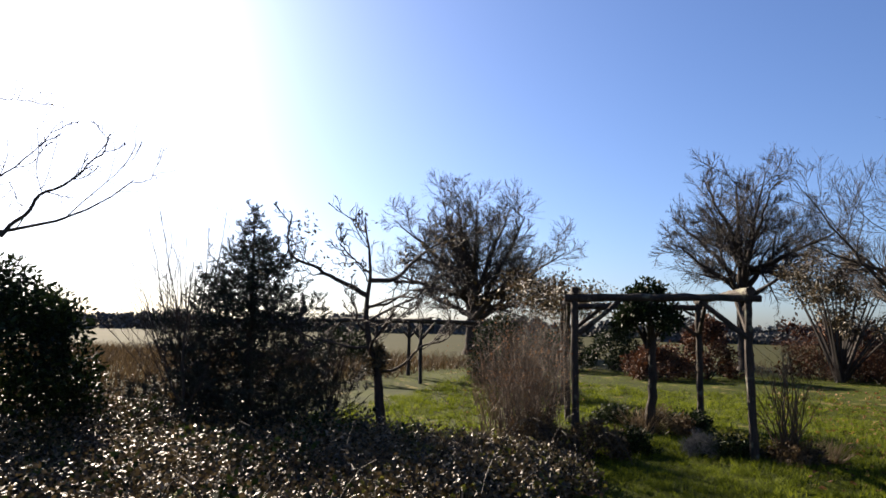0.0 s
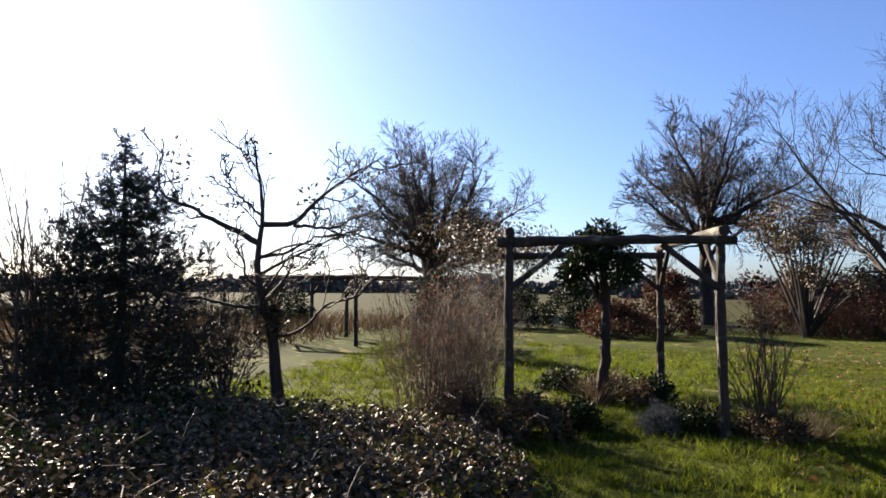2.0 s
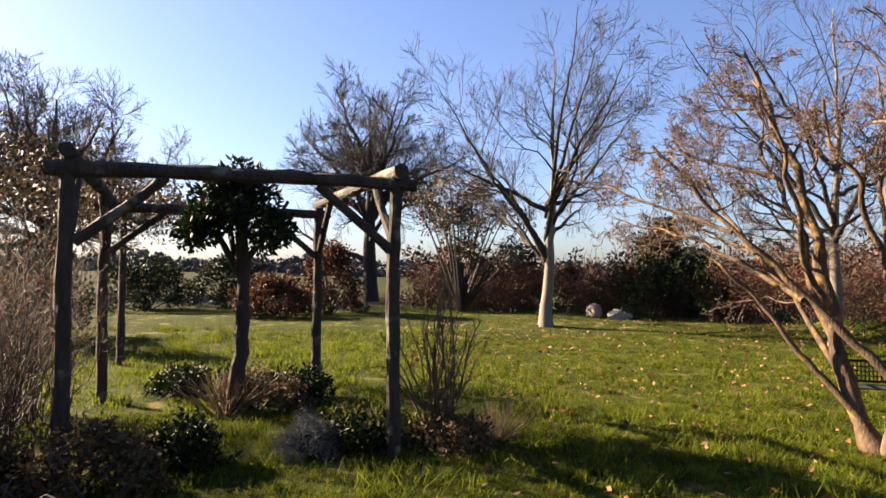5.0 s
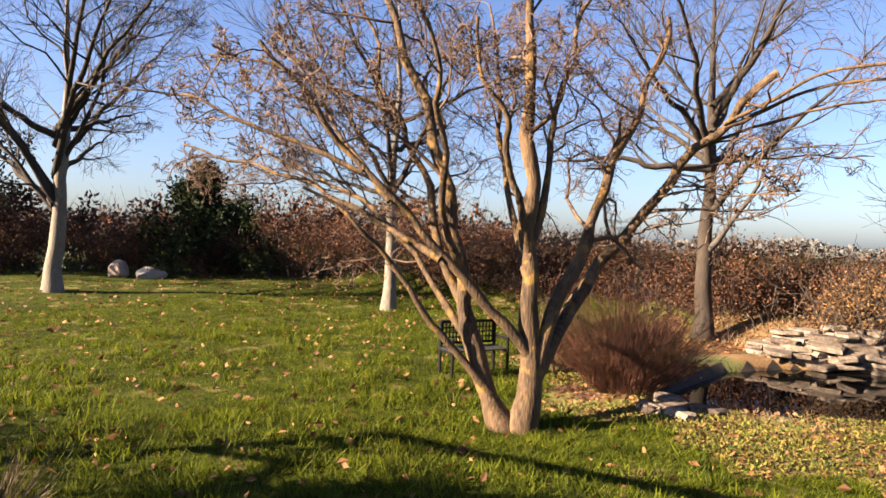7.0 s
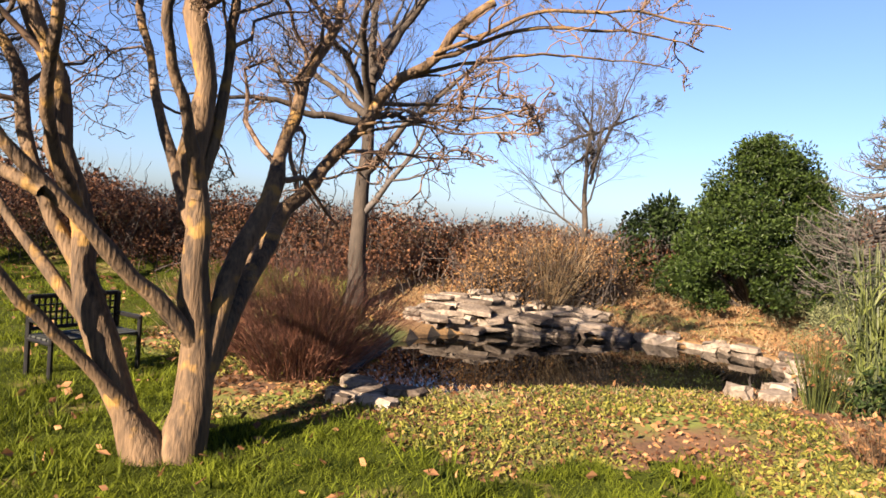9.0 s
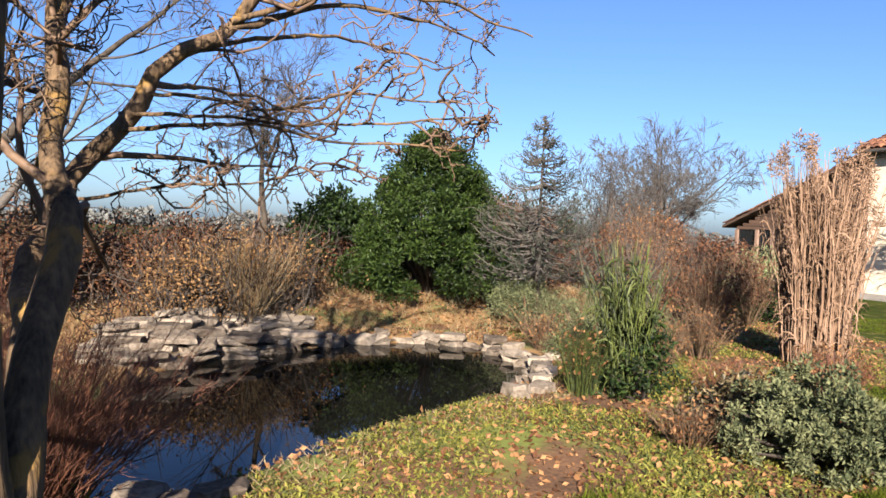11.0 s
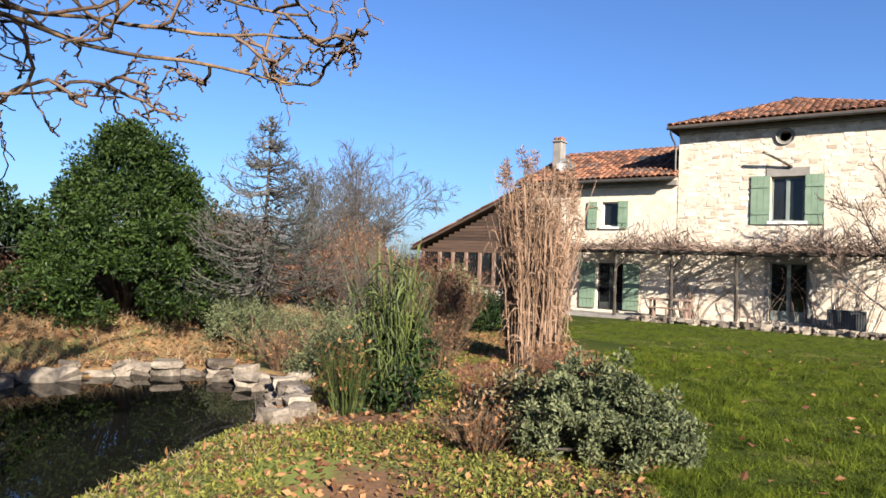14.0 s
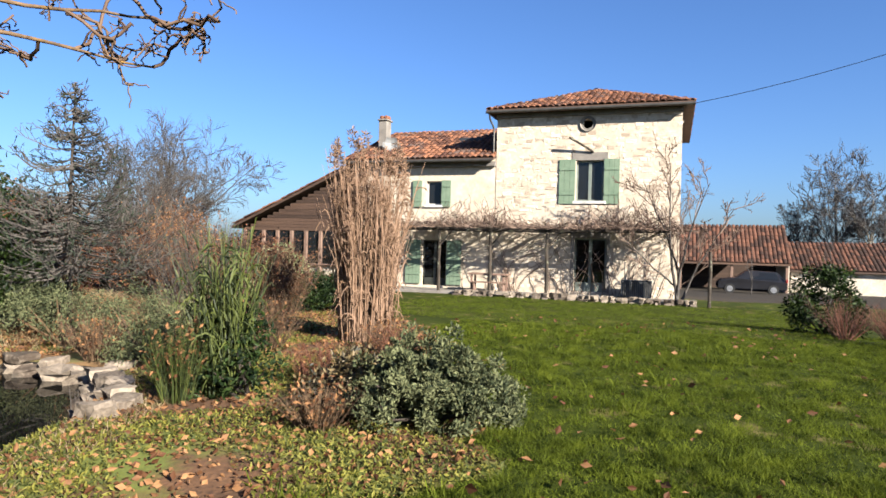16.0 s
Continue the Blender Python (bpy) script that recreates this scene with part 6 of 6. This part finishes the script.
bare_tree("tree", "bare many-stemmed tree at the corner of the house", (5.1, -18.4, gz(5.1, -18.4)),
          [([(0, 0, -0.1), (0.05, 0, 1.2), (0.6, -0.1, 2.8), (1.2, -0.2, 4.2)], 0.06, 0.01), ([(0.05, 0, 0), (-0.1, 0.1, 1.3), (-0.4, 0.2, 3.0), (-0.9, 0.3, 4.3)], 0.06, 0.01), ([(-0.05, 0, 0), (-0.5, 0, 1.2), (-1.2, 0.2, 2.5), (-1.7, 0.3, 3.4)], 0.05, 0.01), ([(0, 0.05, 0), (0.2, 0.1, 1.5), (0.25, 0.1, 3.2), (0.3, 0.1, 5.2)], 0.06, 0.01), ([(0, 0, 0.6), (0.9, 0, 1.4), (1.6, 0, 2.2), (2.0, 0, 2.9)], 0.04, 0.008)],
          [dict(count=9, ratio=0.38, angle=42, up=0.15, wiggle=0.2, k=6, limit=0.014), dict(count=7, ratio=0.45, angle=42, up=0.1, wiggle=0.25, k=4, sides=3, limit=0.009), dict(count=4, ratio=0.5, angle=42, up=0.1, wiggle=0.25, k=3, sides=3, limit=0.007)], (GREYTWIG, VINE), seed=251)


# ---- beyond the house ----
CREAM = material("cream_plaster", (0.277, 0.239, 0.188), (0.41, 0.371, 0.311), 1.0, 0.9, 0.4, 8)
OLDTILE = material("old_roof_tiles", (0.0222, 0.0106, 0.00712), (0.089, 0.0377, 0.0222), 0.8, 0.9, 0.4, 12, per_island=0.6)
barn = thing("barn", "open-fronted barn with a clay tile roof", "barn", (0, 0, 0))
bz = -1.6
part("roof", slab([(-3.1, -48.6, 0.62), (9, -48.6, 0.62), (9, -52.5, 3.6), (-3.1, -52.5, 3.6)], 0.12), PLANK, barn)
tagged(part("roof_tiles", tile_field((-3.1, -48.6, 0.65), (9, -48.6, 0.65), (-3.1, -52.5, 3.63), (9, -52.5, 3.63), 0.3, 0.5, 301, OLDTILE), None, barn, "rounded clay tiles"), kind="stuff")
part("roof", slab([(-3.1, -56.4, 0.62), (9, -56.4, 0.62), (9, -52.504, 3.6), (-3.1, -52.504, 3.6)], 0.12), PLANK, barn)
# back wall in dark timber colour, which stands for the open barn's inner shade
part("wall", box_mesh((-3.0, -54, bz), (9, -53.7, 2.3), 0), PLANK, barn)
part("wall", box_mesh((-3.0, -53.69, bz), (-2.7, -49, 0.55), 0), CREAM, barn)
for x in (-2.9, 0.9, 4.6):
    part("post", box_mesh((x, -48.95, bz), (x + 0.2, -48.75, 0.55), 0.02), POSTW, barn)
outb = thing("outbuilding", "long low cream outbuilding with a clay tile roof", "outbuilding", (0, 0, 0))
part("wall", box_mesh((-26, -54, bz), (-3.3, -50.2, 0.2), 0), CREAM, outb)
part("roof", slab([(-26, -49.8, 0.2), (-3.15, -49.8, 0.2), (-3.15, -54, 2.35), (-26, -54, 2.35)], 0.12), PLANK, outb)
tagged(part("roof_tiles", tile_field((-26, -49.8, 0.23), (-3.15, -49.8, 0.23), (-26, -54, 2.38), (-3.15, -54, 2.38), 0.3, 0.5, 302, OLDTILE), None, outb, "rounded clay tiles"), kind="stuff")
for x in (-6.2, -11, -17):
    # windows as near-black boxes, with the rooms' shade in the colour
    part("window", box_mesh((x, -50.19, -1.0), (x + 0.9, -50.15, -0.2), 0.01), ROOM_SHADE, outb)

# dark car in the yard
PAINT = material("dark_car_paint", (0.012, 0.012, 0.014), (0.02, 0.02, 0.024), 2, 0.25, 0, 20, metal=0.3)
RUBBER = material("tyre_rubber", (0.01, 0.01, 0.01), (0.025, 0.025, 0.025), 8, 0.9, 0.2, 60)
RIM = material("alloy_rim", (0.25, 0.25, 0.26), (0.45, 0.45, 0.46), 8, 0.35, 0, 60, metal=0.8)
LAMPR = material("red_tail_lamp", (0.111, 0.00444, 0.00444), (0.155, 0.0089, 0.00665), 8, 0.3, 0, 60)
car = thing("car", "dark parked estate car before the barn", "car", (0.1, -44.5, gz(0.1, -44.5)))
prof = [(-2.2, 0.3), (-2.2, 0.85), (-2.05, 1.0), (-1.6, 1.55), (0.3, 1.6), (1.0, 1.1), (2.0, 0.95), (2.2, 0.75), (2.2, 0.3)]
cb = bmesh.new()
la = [cb.verts.new((x, -0.85 + (0.14 if z > 1.2 else 0), z)) for x, z in prof]
lb = [cb.verts.new((x, 0.85 - (0.14 if z > 1.2 else 0), z)) for x, z in prof]
cb.faces.new(la[::-1])
cb.faces.new(lb)
for i in range(len(prof)):
    cb.faces.new([la[i - 1], la[i], lb[i], lb[i - 1]])
bmesh.ops.recalc_face_normals(cb, faces=cb.faces)
bmesh.ops.bevel(cb, geom=list(cb.edges), offset=0.06, segments=2, affect="EDGES")
part("body", cb, PAINT, car)
gm = bmesh.new()
gm.faces.new([gm.verts.new(p) for p in ((-1.7, 0.86, 1.02), (0.75, 0.86, 1.04), (0.2, 0.735, 1.5), (-1.5, 0.735, 1.47))])
part("side_window", gm, GLASS, car)
for sx_ in (-1.35, 1.4):
    for sy_ in (-0.78, 0.78):
        wbm_ = bmesh.new()
        bmesh.ops.create_cone(wbm_, cap_ends=True, segments=20, radius1=0.33, radius2=0.33, depth=0.22, matrix=Matrix.Translation((sx_, sy_, 0.33)) @ Matrix.Rotation(radians(90), 4, "X"))
        wheel = part("wheel", wbm_, RUBBER, car)
        rb = bmesh.new()
        bmesh.ops.create_cone(rb, cap_ends=True, segments=16, radius1=0.2, radius2=0.2, depth=0.25, matrix=Matrix.Translation((sx_, sy_, 0.33)) @ Matrix.Rotation(radians(90), 4, "X"))
        part("rim", rb, RIM, wheel)
part("tail_lamp", box_mesh((-2.24, 0.55, 0.85), (-2.1, 0.82, 1.05), 0.02), LAMPR, car)
car.rotation_euler = (0, 0, 0)

gp = thing("post", "grey wooden post standing in the lawn", "post", (0, 0, 0))
part("shaft", log_mesh((4.1, -17.9, -0.8), (4.1, -17.9, 1.35), 0.06, 0.055, RNG, 0.01), None, gp)
leaf_shrub("shrub", "rounded glossy green bush at the lawn's edge", (2.55, -8.2, gz(2.55, -8.2)), dome(40, 0.6, 0.6, 1.25, crng, 0.15), 0.2, 5200, 0.08, LAURELLEAF, seed=311)
for k, (x, y) in enumerate(((2.5, -6.9), (1.9, -6.0), (1.6, -7.6), (1.4, -4.9))):
    stem_shrub("shrub", "bare dark reddish shrub at the lawn's edge", (x, y, gz(x, y)), 80, 0.8, 0.6, REDTWIG, seed=320 + k, r=0.006, twigs=6, ratio=0.4)
for k, (x, y, hgt) in enumerate(((-8.2, -60, 12.5), (-10.5, -58, 10.0), (-5.5, -62, 8.0))):
    big_tree("slender bare birch beyond the yard", (x, y, -1.4), hgt, hgt * 0.42, 0.14, 2.5, 331 + k, (PALEBARK, GREYTWIG), 10, fill=(6, 5, 4))
for k, (x, y, hgt) in enumerate(((0.5, -40, 3.0), (-3.5, -38, 3.4), (-8, -42, 3.2))):
    bare_tree("tree", "thin bare sapling in the yard", (x, y, gz(x, y)), [([(0, 0, -0.1), (0, 0, 1.4), (0.05, 0, hgt)], 0.035, 0.008), ([(0, 0, 0.9), (0.3, 0, 1.9), (0.5, 0, hgt * 0.9)], 0.02, 0.006)], [dict(count=8, ratio=0.3, angle=40, up=0.15, wiggle=0.2, k=5), dict(count=4, ratio=0.4, angle=40, k=3, sides=3, limit=0.005)], (GREYTWIG, GREYTWIG), seed=340 + k)
cb_ = thing("cable", "thin black overhead cable running from the house", "cable", (0, 0, 0))
tt = np.linspace(0, 1, 24)
cab = np.stack([4.8 + (-2.16 - 4.8) * tt, FY + 0.4 + (-19.36 - FY - 0.4) * tt, 6.75 + (8.33 - 6.75) * tt - 0.5 * tt * (1 - tt)], 1)
part("wire", np_mesh("wire", *tubes(cab[None], np.full((1, 24), 0.012), 5), IRON), None, cb_)


# ---- distance ----
def treeline(label, r, a0, a1, h, seed, n=70000, mat=None):
    """A far belt of woods seen against the sky."""
    rng = np.random.default_rng(seed)
    a = np.radians(rng.uniform(a0, a1, 3000))
    rr = r * rng.uniform(0.95, 1.1, 3000)
    top = h * (0.75 + 0.25 * np.sin(a * 37) * np.sin(a * 13 + 1)) * rng.uniform(0.0, 1.0, 3000)
    c = np.stack([-np.sin(a) * rr, np.cos(a) * rr, -1 + top], 1)
    ob = thing("woods", label, "woods", (0, 0, 0), kind="stuff", mesh=np_mesh("woods", *blobs_of_leaves(c, h * 0.12, n, h * 0.17, rng, 0.9), mat or FARWOOD))
    return ob


# kept paler than the nearer plants: distance haze is put into this colour
FARWOOD = material("hazy_far_woods", (0.045, 0.05, 0.05), (0.1, 0.1, 0.095), 0.05, 0.95, 0, 1, per_island=0.5)
treeline("far dark belt of woods beyond the fields", 260, -40, 75, 8, 401)
treeline("far dark belt of woods beyond the fields", 150, -25, 5, 4, 402)
treeline("far bare woods beyond the hedges", 120, -200, -40, 4, 403)
treeline("far bare woods behind the yard", 130, 75, 190, 4, 404)


# ---- ground cover ----
def cover(name, label, kind_pts, maker, mat, category):
    me = np_mesh(name, *maker(kind_pts), mat)
    return thing(name, label, category, (0, 0, 0), kind="stuff", mesh=me)


grng = np.random.default_rng(501)


def on_ground(n, lo, hi, want, rng=grng):
    p = rng.uniform(lo, hi, (n, 2))
    p = p[np.isin(region(p[:, 0], p[:, 1]), want)]
    return np.column_stack([p, ground_z(p[:, 0], p[:, 1])])


near = np.concatenate([on_ground(230000, (-1, 1.5), (8, 8), [0]), on_ground(420000, (2, -6), (9, 4.5), [0]), on_ground(60000, (-1, -8), (2, 1.5), [0]), on_ground(120000, (-6, 5), (9, 15), [0]), on_ground(130000, (2, -18), (13, -6), [0]), on_ground(80000, (-8, 12), (13, 24), [0]), on_ground(150000, (4, 5), (14, 15), [0])])


def tufts(p):
    """How thick the turf stands: 0 in the gaps, 1 in the tufts."""
    x, y = p[:, 0], p[:, 1]
    fine = np.sin(x * 23 + 2 * np.sin(y * 9)) * np.sin(y * 21 + 2 * np.sin(x * 11))
    broad = np.sin(x * 7.3 + 1.5 * np.sin(y * 2.9)) * np.sin(y * 6.1 + 1.5 * np.sin(x * 3.7))
    return np.clip(0.45 + 0.4 * fine + 0.35 * broad, 0, 1)


near = near[grng.random(len(near)) < 0.25 + 0.9 * tufts(near)]
clump = tufts(near)
dens = 0.5 + 0.5 * np.sin(near[:, 0] * 2.1 + np.sin(near[:, 1] * 1.7)) * np.sin(near[:, 1] * 1.9 + near[:, 0] * 0.6)
cover("grass", "short uneven green lawn grass", near, lambda p: blades(p, 0.012 + 0.018 * dens + 0.05 * clump**1.5, 0.0062, 0.8, grng), GRASS, "grass")
rough = np.concatenate([on_ground(120000, (6.2, -3), (10.5, 7.5), [1]), on_ground(30000, (6.2, -6), (13, 7.5), [1]), on_ground(9000, (11.7, -6), (17, 7), [2]), on_ground(9000, (-9, -3), (0.5, 6), [1])])
rough = rough[np.sin(rough[:, 0] * 2.3 + 1.3 * np.sin(rough[:, 1] * 1.9)) * np.sin(rough[:, 1] * 2.0 - 0.6 * rough[:, 0]) + 0.8 * grng.random(len(rough)) > 0.14]
cover("weeds", "patchy green weeds among the fallen leaves", rough, lambda p: leaf_quads(p + np.array([0, 0, 0.01]), grng.normal(size=p.shape) * np.array([1, 1, 0.3]) + np.array([0, 0, 0.6]), grng.uniform(0.015, 0.05, len(p)), 0.4, grng), WEED, "weeds")
lit = np.concatenate([on_ground(34000, (6.0, -6), (14, 8), [1]), on_ground(9000, (-3, -1), (1, 6.0), [1]), on_ground(30000, (11.5, -6), (17, 7), [2])])
cover("fallen_leaves", "brown fallen leaves lying on the beds", lit, lambda p: leaf_quads(p + np.array([0, 0, 0.015]), grng.normal(size=p.shape) * np.array([1, 1, 0.35]), grng.uniform(0.025, 0.07, len(p)), 0.6, grng), DEADLEAF, "leaves")
lea = np.concatenate([on_ground(3200, (2.5, 2), (14, 18), [0]), on_ground(300, (3, -8), (9, 4), [0])])
cover("fallen_leaves", "pale fallen leaves scattered over the lawn", lea, lambda p: leaf_quads(p + np.array([0, 0, 0.045]), grng.normal(size=p.shape) * np.array([1, 1, 0.3]), grng.uniform(0.04, 0.1, len(p)), 0.6, grng), DEADLEAF, "leaves")
dry = on_ground(14000, (11.7, -6), (17, 7), [2])
cover("dry_grass", "dry straw-coloured grass on the bank", dry, lambda p: blades(p, np.full(len(p), 0.14), 0.012, 0.8, grng), STRAW, "grass")
wild = on_ground(30000, (-36, -4), (-8, 24), [0, 1, 3])
cover("dry_grass", "tall straw-coloured grass beyond the brambles", wild, lambda p: blades(p, np.full(len(p), 0.55), 0.035, 0.5, grng), WEEDY, "grass")
bank = on_ground(9000, (7.6, 0.8), (10.6, 5.6), [1])
bank = bank[to_edge(bank[:, 0], bank[:, 1]) < 0.55]
stem_shrub("twigs", "few thin bare twigs standing at the pond's edge", (9.75, 1.95, gz(9.75, 1.95)), 7, 0.42, 0.3, GREYTWIG, seed=360, r=0.005, twigs=3, category="twigs", single=True)
cover("dry_grass", "dry tufts hanging over the pond's edge", bank, lambda p: blades(p, np.full(len(p), 0.05), 0.009, 0.9, grng), STRAW, "grass")

# taller tussocks in the lawn
tc = np.concatenate([on_ground(900, (-6, 4), (4, 16), [0]), on_ground(420, (2.5, 3), (12, 12), [0]), on_ground(40, (3, -6), (9, 3), [0])])
tr = grng.uniform(0.05, 0.16, len(tc))
ti = grng.integers(0, len(tc), 60000)
tp = tc[ti] + grng.normal(size=(len(ti), 3)) * np.array([1, 1, 0]) * tr[ti][:, None]
tp[:, 2] = ground_z(tp[:, 0], tp[:, 1])
cover("grass", "taller dark tussocks of grass in the lawn", tp, lambda p: blades(p, 0.5 * tr[ti] + 0.05, 0.013, 0.5, grng), GRASS, "grass")
